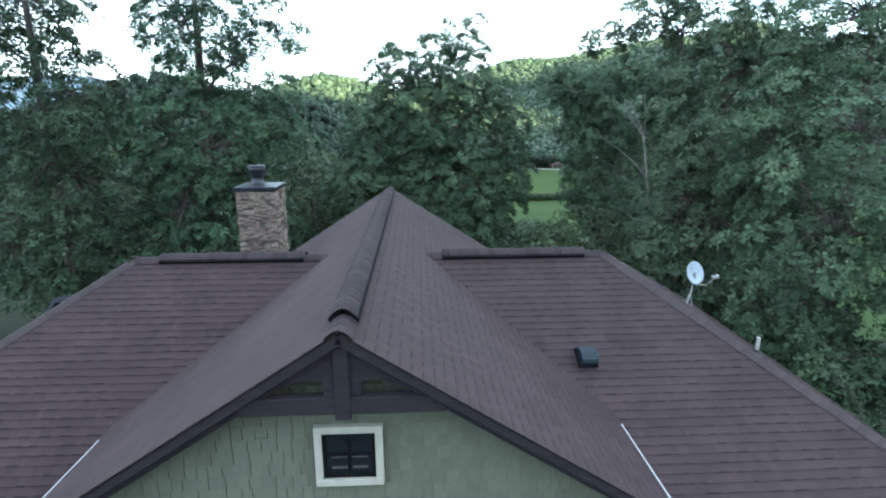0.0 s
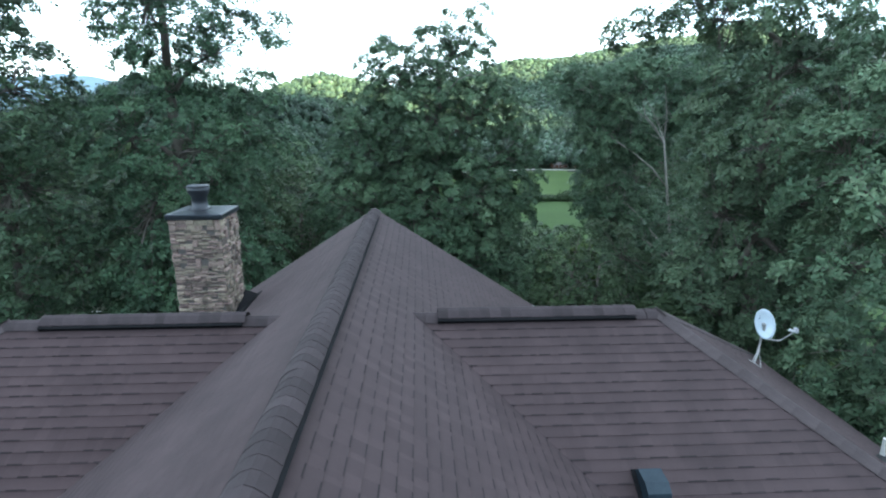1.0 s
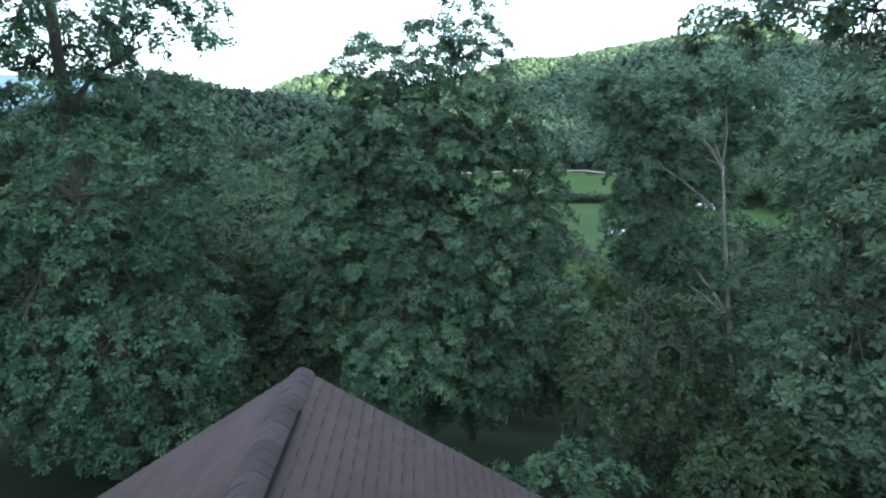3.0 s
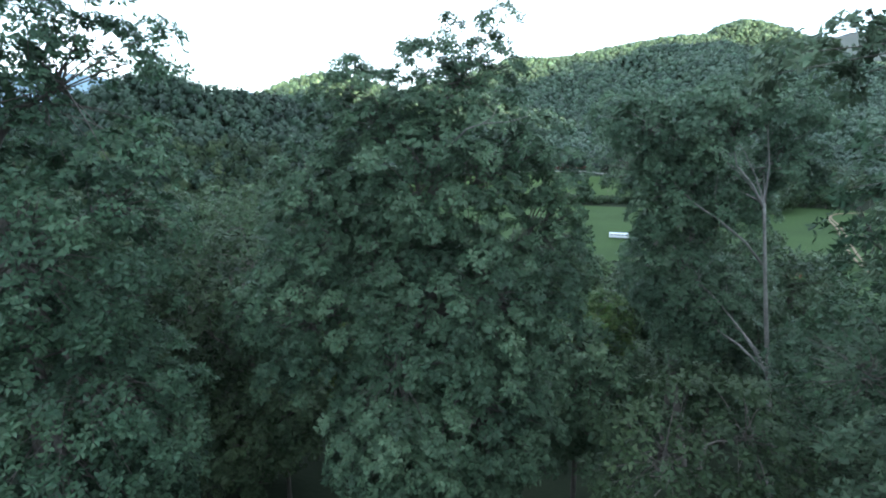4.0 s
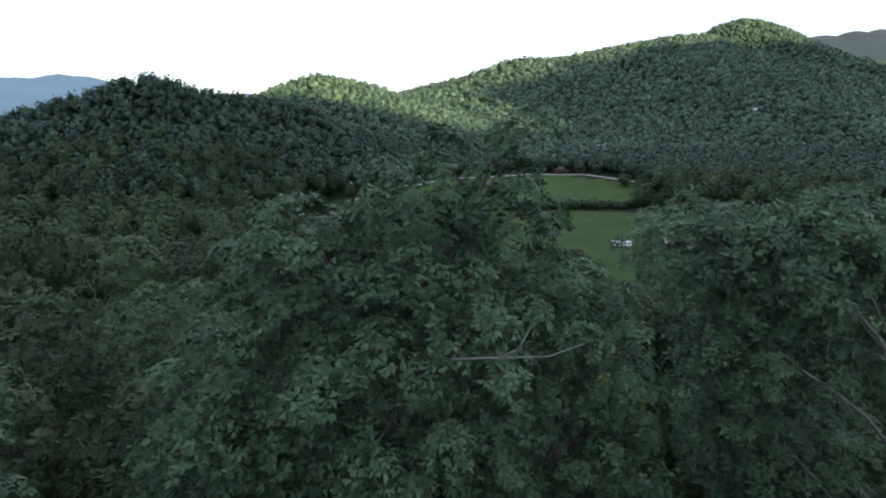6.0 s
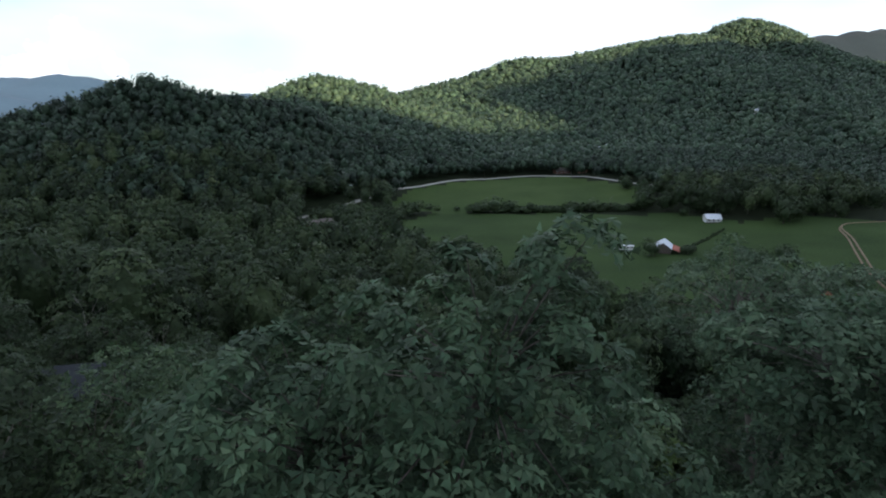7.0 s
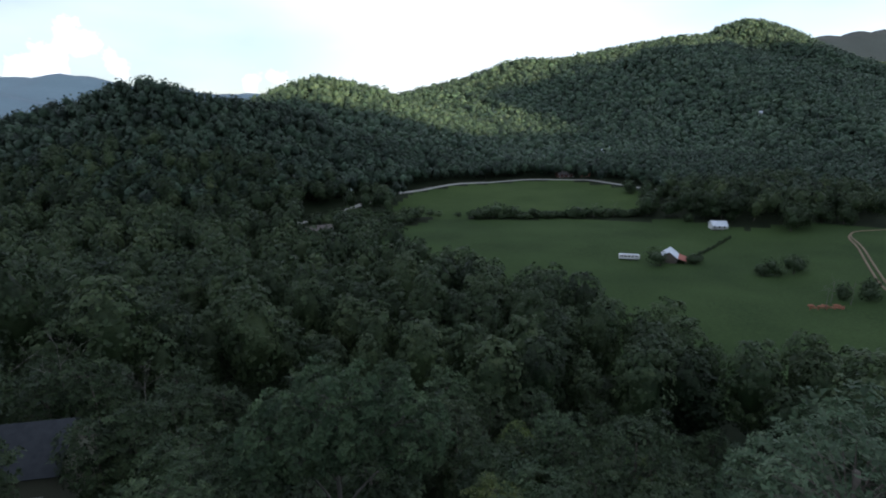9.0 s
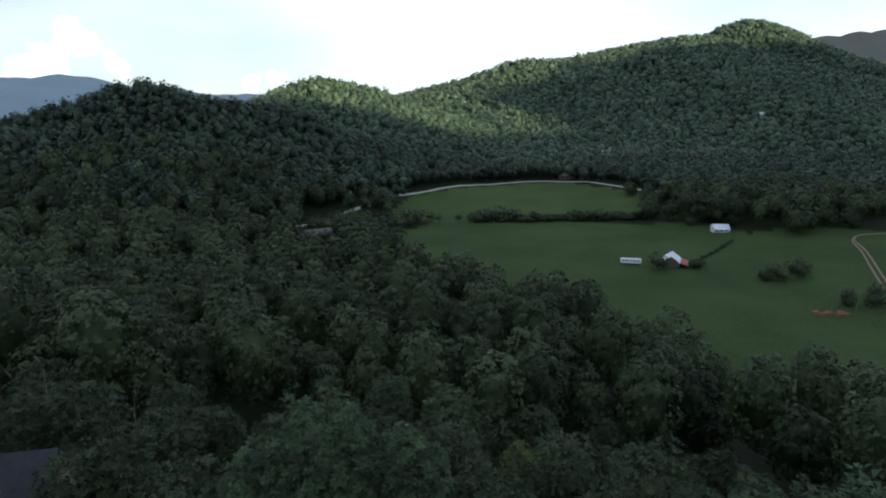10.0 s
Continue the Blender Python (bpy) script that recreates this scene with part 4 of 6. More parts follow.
def build_deck():
    deck = thing("deck", (6.5, 12.2, -6.25), "weathered wooden rear deck on posts", "deck")
    bm = bmesh.new()
    box(bm, (-3.4, -1.6, -0.22), (3.6, 2.9, -0.04))
    part("joists", bm, DECK, deck)
    plank = bmesh.new()
    box(plank, (-3.5, -0.068, -0.035), (3.7, 0.068, 0.0), 0.004)
    first = part("board", plank, DECK, deck)
    first.location = (0, -1.55, 0)
    for i in range(1, 32):
        ob = new("board", first.data)
        ob.parent = deck
        ob.location = (0, -1.55 + 0.143 * i, 0)
    for x in (-3.2, 0, 3.4):
        bm = bmesh.new()
        box(bm, (x - 0.07, 2.7, -9), (x + 0.07, 2.84, -0.04), 0.01)
        part("post", bm, DECK, deck)
    um = thing("patio_umbrella", (6.22, 11.3, -6.25), "faded red canvas umbrella standing on a deck", "umbrella")
    bm = bmesh.new()
    tube(bm, [(0, 0, 0), (0, 0, 0.05), (0, 0, 0.07)], [0.26, 0.25, 0.05], 20)
    part("base", bm, RUBBER, um)
    bm = bmesh.new()
    tube(bm, [(0, 0, 0), (0, 0, 2.64)], [0.02, 0.018], 10)
    part("pole", bm, STEEL, um)
    for low, high, inner, outer, name in ((2.16, 2.54, 0.24, 1.30, "canopy"), (2.52, 2.61, 0.0, 0.36, "vent_flap")):
        bm = bmesh.new()
        n = 8
        rows = []
        for t in (0.0, 0.35, 0.7, 1.0):
            row = []
            for k in range(n * 4):
                a = 2 * math.pi * k / (n * 4) + 0.35
                e = (k % 4) / 4
                sag = 1 - 0.10 * math.sin(math.pi * e) * t
                r = (inner + (outer - inner) * t) * sag
                row.append((r * math.cos(a), r * math.sin(a), high - (high - low) * t**1.25 - 0.05 * math.sin(math.pi * e) * t))
            rows.append(row)
        up = [[bm.verts.new(p) for p in row] for row in rows]
        dn = [[bm.verts.new((p[0], p[1], p[2] - 0.008)) for p in row] for row in rows]
        m = n * 4
        for g in (up, dn):
            for r, s in zip(g, g[1:]):
                for k in range(m):
                    bm.faces.new((r[k], r[(k + 1) % m], s[(k + 1) % m], s[k]))
        for k in range(m):
            bm.faces.new((up[-1][k], up[-1][(k + 1) % m], dn[-1][(k + 1) % m], dn[-1][k]))
        bmesh.ops.remove_doubles(bm, verts=bm.verts, dist=0.001)
        part(name, bm, CANVAS, um, "faded red canvas")
    for k in range(8):
        a = 2 * math.pi * k / 8 + 0.35
        bm = bmesh.new()
        tube(bm, [(0.03 * math.cos(a), 0.03 * math.sin(a), 2.50), (0.7 * math.cos(a), 0.7 * math.sin(a), 2.34), (1.24 * math.cos(a), 1.24 * math.sin(a), 2.13)], [0.007] * 3, 6)
        part("rib", bm, STEEL, um)
    bm = bmesh.new()
    tube(bm, [(0, 0, 2.60), (0, 0, 2.65), (0, 0, 2.69)], [0.03, 0.035, 0.008], 10)
    part("finial", bm, TIMBER, um)


build_deck()

# ---------------------------------------------------------------- trees


def leaves_at(rng, centres, out, radii, per, size, droop=0.25, whole_leaf=False, depth=0.55):
    """Boughs as domed pads of leaf rosettes: corners and faces of the blades, and a tone for each corner."""
    tuft = 6
    each = max(2, per // tuft)
    m = len(centres) * each
    which = np.repeat(np.arange(len(centres)), each)
    up = out[which]
    way = rng.normal(size=(m, 3))
    way /= np.linalg.norm(way, axis=1)[:, None]
    lean = np.sum(way * up, 1)
    way = way + up * np.where(lean < -0.15, -1.6 * lean, 0.0)[:, None]
    way /= np.linalg.norm(way, axis=1)[:, None]
    lean = np.sum(way * up, 1)[:, None]
    far = 0.35 + 0.65 * rng.random(m) ** 0.6
    flat = way - up * lean * (1 - depth)
    spot = centres[which] + flat * (radii[which] * far)[:, None]
    spot[:, 2] -= 0.22 * radii[which] * far**2 * (1 - lean[:, 0])
    n = m * tuft
    tip = way * 0.7 + up * 0.35 + np.array((0, 0, 0.25)) + rng.normal(size=(m, 3)) * 0.25
    tip /= np.linalg.norm(tip, axis=1)[:, None]
    a = np.cross(tip, rng.normal(size=(m, 3)))
    a /= np.linalg.norm(a, axis=1)[:, None]
    b = np.cross(tip, a)
    turn = np.arange(tuft) * 2 * np.pi / tuft + rng.normal(size=(m, tuft)) * 0.3
    ray = a[:, None] * np.cos(turn)[..., None] + b[:, None] * np.sin(turn)[..., None]
    axis = (ray + tip[:, None] * 0.4).reshape(-1, 3) + rng.normal(size=(n, 3)) * 0.15 - np.array((0, 0, droop))
    axis /= np.linalg.norm(axis, axis=1)[:, None]
    nrm = np.repeat(tip, tuft, 0) + rng.normal(size=(n, 3)) * 0.22
    nrm -= axis * np.sum(nrm * axis, 1)[:, None]
    nrm /= np.linalg.norm(nrm, axis=1)[:, None]
    side = np.cross(nrm, axis)
    s = size * rng.uniform(0.6, 1.3, n)[:, None]
    w = s * rng.uniform(0.24, 0.36, n)[:, None]
    p = np.repeat(spot, tuft, 0) + axis * s * 0.1
    tone = np.repeat(np.clip(rng.normal(0, 0.20, len(centres)), -0.45, 0.5), each * tuft)
    if whole_leaf:
        fold = nrm * s * 0.08
        v = np.stack([p, p + axis * s * 0.5 + side * w + fold, p + axis * s, p + axis * s * 0.5 - side * w + fold], 1)
    else:
        v = np.stack([p, p + axis * s * 0.58 + side * w * 1.25, p + axis * s * 1.05 - side * w * 0.45], 1)
    k = v.shape[1]
    return v.reshape(-1, 3), np.arange(k * n).reshape(-1, k), np.repeat(tone, k)


def crown_mesh(rng, centres, out, radii, per, leaf, droop, whole_leaf, mat):
    v, f, tone = leaves_at(rng, centres, out, radii, per, leaf, droop, whole_leaf)
    me = mesh_of("crown", v, f, mat)
    me.attributes.new("tint", "FLOAT", "POINT").data.foreach_set("value", tone.astype(np.float32))
    return me


def clumps_in(rng, lobes, gap, hollow=0.45, tries=8000):
    """Bough centres kept apart from one another inside ellipsoid lobes, most near the surface, and their outward ways."""
    lobes = np.asarray(lobes, float)
    vol = lobes[:, 3] * lobes[:, 4] * lobes[:, 5]
    pick = rng.choice(len(lobes), tries, p=vol**0.55 / (vol**0.55).sum())
    way = rng.normal(size=(tries, 3))
    way /= np.linalg.norm(way, axis=1)[:, None]
    far = rng.uniform(hollow**2, 1, tries) ** 0.5
    pts = lobes[pick, :3] + way * far[:, None] * lobes[pick, 3:6]
    kept = []
    for i, p in enumerate(pts):
        if not kept or np.min(np.sum((pts[kept] - p) ** 2, 1)) > gap * gap:
            kept.append(i)
    out = way[kept] * np.array((0.8, 0.8, 0.6)) + np.array((0, 0, 0.75))
    return pts[kept], out / np.linalg.norm(out, axis=1)[:, None]


def wood_mesh(rng, base, fork, tips, girth, bark, groups=9, twig=0.014, lean=0.4):
    """Trunk, limbs towards groups of clumps, and a twig to each clump."""
    bm = bmesh.new()
    base, top = Vector(base), Vector(fork)
    n = 7
    mid = []
    for i in range(n + 1):
        t = i / n
        p = base.lerp(top, t) + Vector((math.sin(t * 5 + lean) * 0.16 * lean, math.cos(t * 4 + 2 * lean) * 0.16 * lean, 0)) * (t * (1 - t) * 4)
        mid.append(p)
    flare = [girth * (1.35 if i == 0 else 1.0 - 0.62 * i / n) for i in range(n + 1)]
    tube(bm, mid, flare, 9)
    tips = np.asarray(tips)
    seeds = tips[rng.choice(len(tips), min(groups, len(tips)), replace=False)]
    for _ in range(4):
        near = np.argmin(((tips[:, None] - seeds[None]) ** 2).sum(-1), 1)
        seeds = np.array([tips[near == k].mean(0) if (near == k).any() else seeds[k] for k in range(len(seeds))])
    for k, s in enumerate(seeds):
        mine = tips[near == k]
        if not len(mine):
            continue
        s = Vector(s)
        flat = math.hypot(s.x - top.x, s.y - top.y)
        z = min(top.z - 0.2, max(base.z + 0.5 * (top.z - base.z), s.z - 0.9 * flat - 0.5))
        t = (z - base.z) / (top.z - base.z)
        root = mid[min(n, max(0, round(t * n)))]
        if s.z > top.z:
            root = mid[-1]
            t = 1.0
        r0 = girth * (1.0 - 0.62 * t) * 0.62
        bend = root.lerp(s, 0.5) + Vector((rng.uniform(-0.3, 0.3), rng.uniform(-0.3, 0.3), 0.12 * flat))
        tube(bm, [root, root.lerp(bend, 0.5) + Vector((0, 0, 0.05 * flat)), bend, bend.lerp(s, 0.6), s], [r0, r0 * 0.75, r0 * 0.55, r0 * 0.36, r0 * 0.2], 6, False)
        for q in mine:
            q = Vector(q)
            start = bend.lerp(s, rng.uniform(0.2, 0.9))
            tube(bm, [start, start.lerp(q, 0.5) + Vector((0, 0, 0.1)), q], [max(twig * 1.6, r0 * 0.22), twig * 1.3, twig * 0.5], 3, False)
    me = bpy.data.meshes.new("trunk")
    bm.to_mesh(me)
    bm.free()
    me.materials.append(bark)
    me.polygons.foreach_set("use_smooth", np.ones(len(me.polygons), bool))
    return me


def make_tree(at, lobes, seed, label, gap=1.0, clump=0.85, total=10000, leaf=0.28, girth=0.28, fork=None, leafmat=None, bark=None, hollow=0.5, base=None, droop=0.25, groups=9, fine=False, limbs=()):
    """A broadleaf tree: lobes are ellipsoids (x, y, z, rx, ry, rz) in the place's own metres; limbs are bare boughs."""
    rng = np.random.default_rng(seed)
    x, y = at
    z = float(land(np.array([x]), np.array([y]))[0]) - 0.1 if base is None else base
    rel = np.array([(a - x, b - y, c - z, r, s, t) for a, b, c, r, s, t in lobes])
    centres, out = clumps_in(rng, rel, gap * 1.08, hollow)
    radii = clump * 0.82 * rng.uniform(0.7, 1.3, len(centres))
    tree = thing("tree", (x, y, z), label, "tree", "trees round the house")
    part("crown", crown_mesh(rng, centres, out, radii, max(12, int(0.8 * total) // len(centres)), leaf * 1.08, droop, fine, leafmat or LEAF), None, tree)
    top = fork or (rel[0, 0], rel[0, 1], rel[0, 2] + 0.35 * rel[0, 5])
    if fork:
        top = (fork[0] - x, fork[1] - y, fork[2] - z)
    part("trunk", wood_mesh(rng, (0, 0, 0), top, centres, girth, bark or BARK, groups), None, tree)
    for line, thick in limbs:
        bm = bmesh.new()
        n = len(line)
        tube(bm, [(a - x, b - y, c - z) for a, b, c in line], [thick * (1 - 0.75 * i / (n - 1)) for i in range(n)], 7)
        part("limb", bm, bark or GREY_BARK, tree, "bare pale limb", True)
    return tree


OAK = "tall green oak with dense summer leaves"
make_tree((1.6, 26.6), [(1.6, 26.2, 2.0, 3.7, 2.8, 3.6), (0.0, 26.0, 4.5, 1.7, 1.6, 1.6), (1.9, 26.0, 5.1, 1.5, 1.5, 1.5), (3.8, 26.2, 4.9, 1.2, 1.1, 1.8), (4.0, 26.3, 6.7, 0.55, 0.5, 1.0), (2.5, 26.1, 6.4, 0.45, 0.45, 1.1), (5.3, 26.4, 3.0, 1.3, 1.4, 1.4), (6.3, 26.4, 1.6, 1.1, 1.2, 1.4), (2.0, 25.6, -2.6, 4.4, 3.4, 3.4), (-1.9, 25.3, 0.8, 1.5, 1.7, 2.4), (-2.8, 24.8, -2.5, 1.6, 1.8, 2.6), (5.8, 26.0, -1.5, 1.8, 1.8, 2.6), (2.5, 25.4, -6.5, 4.2, 3.0, 3.2), (0.9, 22.8, -5.6, 2.4, 1.8, 2.2)], 21, "tall oak with two leafy top spires behind the house", .62, .60, 270000, .145, 0.34, (2.2, 26.4, 4.2), groups=16, droop=0.55, limbs=[([(2.3, 26.2, 1.6), (2.5, 24.2, 3.2), (2.9, 23.2, 3.7), (3.3, 22.9, 3.85), (4.0, 22.8, 3.9), (4.55, 22.9, 4.05)], 0.034), ([(3.3, 22.9, 3.85), (3.55, 22.9, 4.0), (3.75, 22.9, 4.4)], 0.022)])
make_tree((13.6, 16.4), [(13.9, 16.6, 1.5, 3.3, 3.0, 4.4), (8.9, 18.2, 5.2, 1.2, 1.2, 0.55), (10.6, 17.4, 5.7, 1.7, 1.5, 0.8), (13.4, 16.6, -4.0, 3.3, 3.0, 3.6), (12.6, 17.0, 5.8, 2.2, 2.0, 1.5)], 22, OAK, .85, .66, 88000, .17, 0.36, (13.2, 16.6, 4.6), groups=13, leafmat=LEAF_HAZED)
make_tree((14.2, 10.6), [(13.9, 10.8, 0.5, 3.3, 3.0, 4.6), (12.2, 10.2, -2.6, 1.8, 2.0, 2.6), (14.5, 11.5, 5.0, 2.6, 2.4, 2.4)], 23, OAK, .82, .62, 76000, .14, 0.3, (14.2, 10.8, 4.0), leafmat=LEAF_HAZED)
make_tree((18.0, 28.3), [(11.9, 29.4, 3.2, 2.2, 2.0, 1.7), (9.9, 29.5, 3.8, 1.4, 1.5, 1.1), (13.4, 29.2, 4.2, 1.7, 1.6, 1.3), (15.8, 29.0, 4.2, 1.6, 1.6, 1.2), (16.4, 29.2, 2.2, 1.3, 1.3, 1.2), (11.5, 29.6, 0.9, 1.3, 1.5, 1.6), (13.2, 29.8, 0.9, 1.7, 1.6, 1.6), (15.2, 30.0, 0.8, 1.2, 1.2, 1.4), (12.4, 30.6, -2.6, 1.7, 1.6, 2.4), (14.4, 31.0, -4.6, 2.2, 1.8, 2.4)], 24, "slender pale-barked tree with open crown", 0.68, 0.68, 72000, .18, 0.15, (14.95, 28.1, 0.7), bark=PALE_BARK, hollow=0.3, leafmat=LEAF_HAZED, groups=7, limbs=[([(15.25, 28.1, -1.8), (14.5, 28.2, -0.9), (13.34, 28.2, 0.0), (12.4, 28.3, 0.6), (11.6, 28.4, 1.3), (10.9, 28.8, 2.4), (10.3, 29.2, 3.5)], 0.055), ([(14.95, 28.1, 0.5), (14.5, 28.3, 1.4), (13.9, 28.5, 2.1), (13.7, 28.8, 3.2), (13.2, 29.0, 4.4)], 0.05), ([(14.97, 28.1, 0.6), (15.05, 28.3, 2.2), (14.9, 28.5, 3.6), (15.3, 28.8, 4.9)], 0.045), ([(13.34, 28.2, 0.0), (13.05, 28.3, 1.0), (13.2, 28.5, 2.0)], 0.022)])
make_tree((-9.7, 22.6), [(-9.4, 22.8, 0.8, 4.4, 3.2, 3.4), (-9.6, 22.6, 6.2, 2.9, 2.2, 3.2), (-6.9, 23.6, 5.9, 1.6, 1.3, 0.8), (-6.0, 22.8, 7.0, 1.0, 0.8, 0.45), (-5.3, 22.8, 5.7, 0.9, 0.8, 0.6), (-9.5, 22.8, -5.0, 4.6, 3.2, 4.4), (-6.6, 23.2, 3.0, 1.6, 1.6, 1.2)], 25, "tall oak with spreading upper limbs", .85, .70, 108000, .175, 0.36, (-9.6, 22.8, 8.0), groups=14)
make_tree((-16.6, 21.4), [(-16.4, 21.6, 2.4, 3.6, 2.8, 3.6), (-17.4, 21.6, 7.0, 3.4, 2.6, 2.8), (-16.5, 21.5, -4.0, 4.2, 3.0, 4.6)], 26, OAK, .85, .72, 52000, .22, 0.34, (-16.6, 21.6, 7.0))
# WOODS, darker than LEAF, stands for shade on low and left-hand trees
make_tree((-6.4, 31.5), [(-6.2, 31.0, -4.4, 3.6, 2.8, 3.4), (-6.0, 31.5, -8.5, 4.0, 3.0, 3.4)], 27, OAK, 0.95, 0.8, 20000, 0.26, 0.26, leafmat=WOODS)
make_tree((-13.5, 29.5), [(-13.2, 29.8, -2.5, 4.0, 3.2, 3.4), (-13.5, 29.5, -6.5, 4.6, 3.4, 4.4)], 28, OAK, 0.95, 0.8, 22000, 0.27, 0.28, leafmat=WOODS)
make_tree((8.8, 20.5), [(8.9, 20.0, -5.2, 2.8, 2.4, 2.8), (10.6, 19.0, -7.5, 3.2, 2.6, 3.2)], 29, "low leafy understorey tree below the deck", 0.85, 0.8, 26000, .16, 0.14, leafmat=WOODS)
make_tree((15.0, 20.5), [(14.8, 20.5, -4.5, 4.0, 3.0, 4.0), (17.5, 18.5, -3.0, 3.0, 2.6, 4.5)], 30, OAK, 0.9, 0.75, 30000, 0.16, 0.22)
make_tree((19.4, 38.4), [(14.2, 38.0, 1.8, 3.2, 3.0, 2.2), (19.4, 38.5, -0.8, 3.0, 3.0, 3.8), (19.6, 38.0, -7.0, 3.0, 3.4, 4.0)], 31, OAK, 0.85, 0.72, 36000, 0.19, 0.26, hollow=0.55, leafmat=LEAF_HAZED)
make_tree((-3.6, 59.0), [(-3.8, 58.6, -8.4, 3.6, 3.4, 3.0), (-4.6, 58.4, -5.2, 1.7, 1.7, 1.7), (-2.2, 58.8, -5.9, 1.5, 1.5, 1.6), (-8.4, 58.5, -10.0, 2.6, 2.6, 2.6), (-7.6, 58.5, -7.4, 1.4, 1.4, 1.5), (1.6, 59.5, -10.2, 2.6, 2.6, 2.8), (1.2, 59.2, -7.4, 1.3, 1.3, 1.5), (-5.5, 57.4, -9.0, 2.2, 2.0, 2.4)], 32, OAK, 1.0, 0.72, 36000, 0.28, 0.3, leafmat=LEAF_OLIVE, bark=GREY_BARK)
make_tree((-5.0, 37.5), [(-5.2, 37.2, -9.6, 2.6, 2.4, 3.0)], 33, "yellow-green young tree among darker woods", 0.8, 0.75, 11700, 0.32, 0.12, leafmat=LEAF_LIGHT)
make_tree((-4.4, 28.8), [(-4.4, 28.6, -8.2, 2.0, 1.8, 2.0), (-6.0, 28.0, -9.6, 1.8, 1.6, 1.8)], 46, "low leafy understorey tree below the house", 0.8, 0.7, 16000, 0.2, 0.1, leafmat=LEAF_OLIVE)
make_tree((4.6, 34.0), [(4.6, 34.0, -7.5, 3.6, 3.0, 4.6)], 34, OAK, 1.0, 0.85, 11700, 0.32, 0.2)
make_tree((9.5, 32.0), [(9.3, 32.0, -9.5, 3.0, 2.6, 3.6)], 35, OAK, 1.0, 0.85, 11700, 0.32, 0.16)
make_tree((20.5, 26.5), [(20.5, 26.5, 1.0, 3.6, 3.2, 4.4), (20.5, 26.0, -5.5, 4.2, 3.4, 4.4)], 37, OAK, 1.0, 0.85, 11700, 0.32, 0.28)

make_tree((14.6, 45.0), [(14.6, 45.0, -11.6, 2.8, 2.6, 3.0)], 45, "yellow-green young tree among darker woods", 0.85, 0.75, 9000, 0.34, 0.12, leafmat=LEAF_LIGHT)
make_tree((16.0, 6.8), [(15.2, 6.9, -3.4, 2.2, 2.4, 3.4), (17.5, 6.5, -2.0, 2.4, 2.6, 4.4)], 38, OAK, 0.85, 0.66, 34000, 0.14, 0.2, leafmat=LEAF_HAZED)
make_tree((13.2, 9.0), [(13.0, 9.0, -5.4, 1.8, 1.8, 1.8)], 39, "low leafy shrub beside the house", 0.8, 0.7, 9100, 0.20, 0.08)
make_tree((19.8, 43.0), [(19.6, 43.0, -1.6, 3.4, 3.0, 3.2), (20.0, 43.0, -7.5, 3.6, 3.2, 4.4)], 40, OAK, 1.0, 0.85, 11700, 0.34, 0.26)
make_tree((25.5, 39.5), [(25.2, 39.5, -8.5, 3.8, 3.4, 4.0)], 41, OAK, 1.0, 0.85, 10400, 0.36, 0.26)
make_tree((17.0, 33.5), [(17.2, 33.5, -7.0, 3.0, 2.6, 4.0)], 42, OAK, 1.0, 0.85, 10400, 0.30, 0.2)
make_tree((5.2, 16.2), [(5.2, 16.0, -6.8, 1.9, 1.6, 1.7), (2.6, 16.4, -7.2, 1.8, 1.5, 1.6)], 43, "low leafy shrub below the deck", 0.8, 0.7, 9000, 0.22, 0.08)
make_tree((9.6, 15.4), [(9.6, 15.2, -6.0, 2.0, 1.6, 1.9)], 44, "low leafy shrub below the deck", 0.8, 0.7, 14000, 0.15, 0.08, leafmat=WOODS)

# young trees of the slope below the house: a few patterns, set down many times
TEMPLATES = []


def slope_tree(seed, tall, wide, leafmat, total, leaf, at):
    rng = np.random.default_rng(seed)
    lobes = [(0, 0, tall * 0.62, wide, wide, tall * 0.34)]
    for _ in range(9):
        a, h = rng.uniform(0, 6.28), rng.uniform(0.36, 0.88)
        r = wide * math.sqrt(max(0.05, 1 - ((h - 0.58) / 0.42) ** 2)) * 0.8
        lobes.append((r * math.cos(a), r * math.sin(a), tall * h, wide * 0.42, wide * 0.42, tall * 0.10))
    centres, out = clumps_in(rng, lobes, 1.15, 0.75)
    radii = 0.98 * rng.uniform(0.75, 1.25, len(centres))
    tree = thing("tree", at, "green broadleaf tree on the wooded slope", "tree", "trees of the slope")
    part("crown", crown_mesh(rng, centres, out, radii, max(12, total // len(centres)), leaf, 0.2, False, leafmat), None, tree)
    part("trunk", wood_mesh(rng, (0, 0, 0), (0, 0, tall * 0.8), centres[::3], 0.2, BARK, 6, 0.02), None, tree)
    return tree


def spaced(rng, x0, x1, y0, y1, gap):
    """Jittered grid points over a stretch of the plan."""
    xs, ys = np.arange(x0, x1, gap), np.arange(y0, y1, gap)
    x, y = np.meshgrid(xs, ys)
    x = x + (np.arange(len(ys)) % 2)[:, None] * gap * 0.5
    x = x.ravel() + rng.uniform(-0.46, 0.46, x.size) * gap
    y = y.ravel() + rng.uniform(-0.46, 0.46, y.size) * gap
    return x, y


CLEARINGS = [(-39, 74, 8), (-25, 60, 6)]


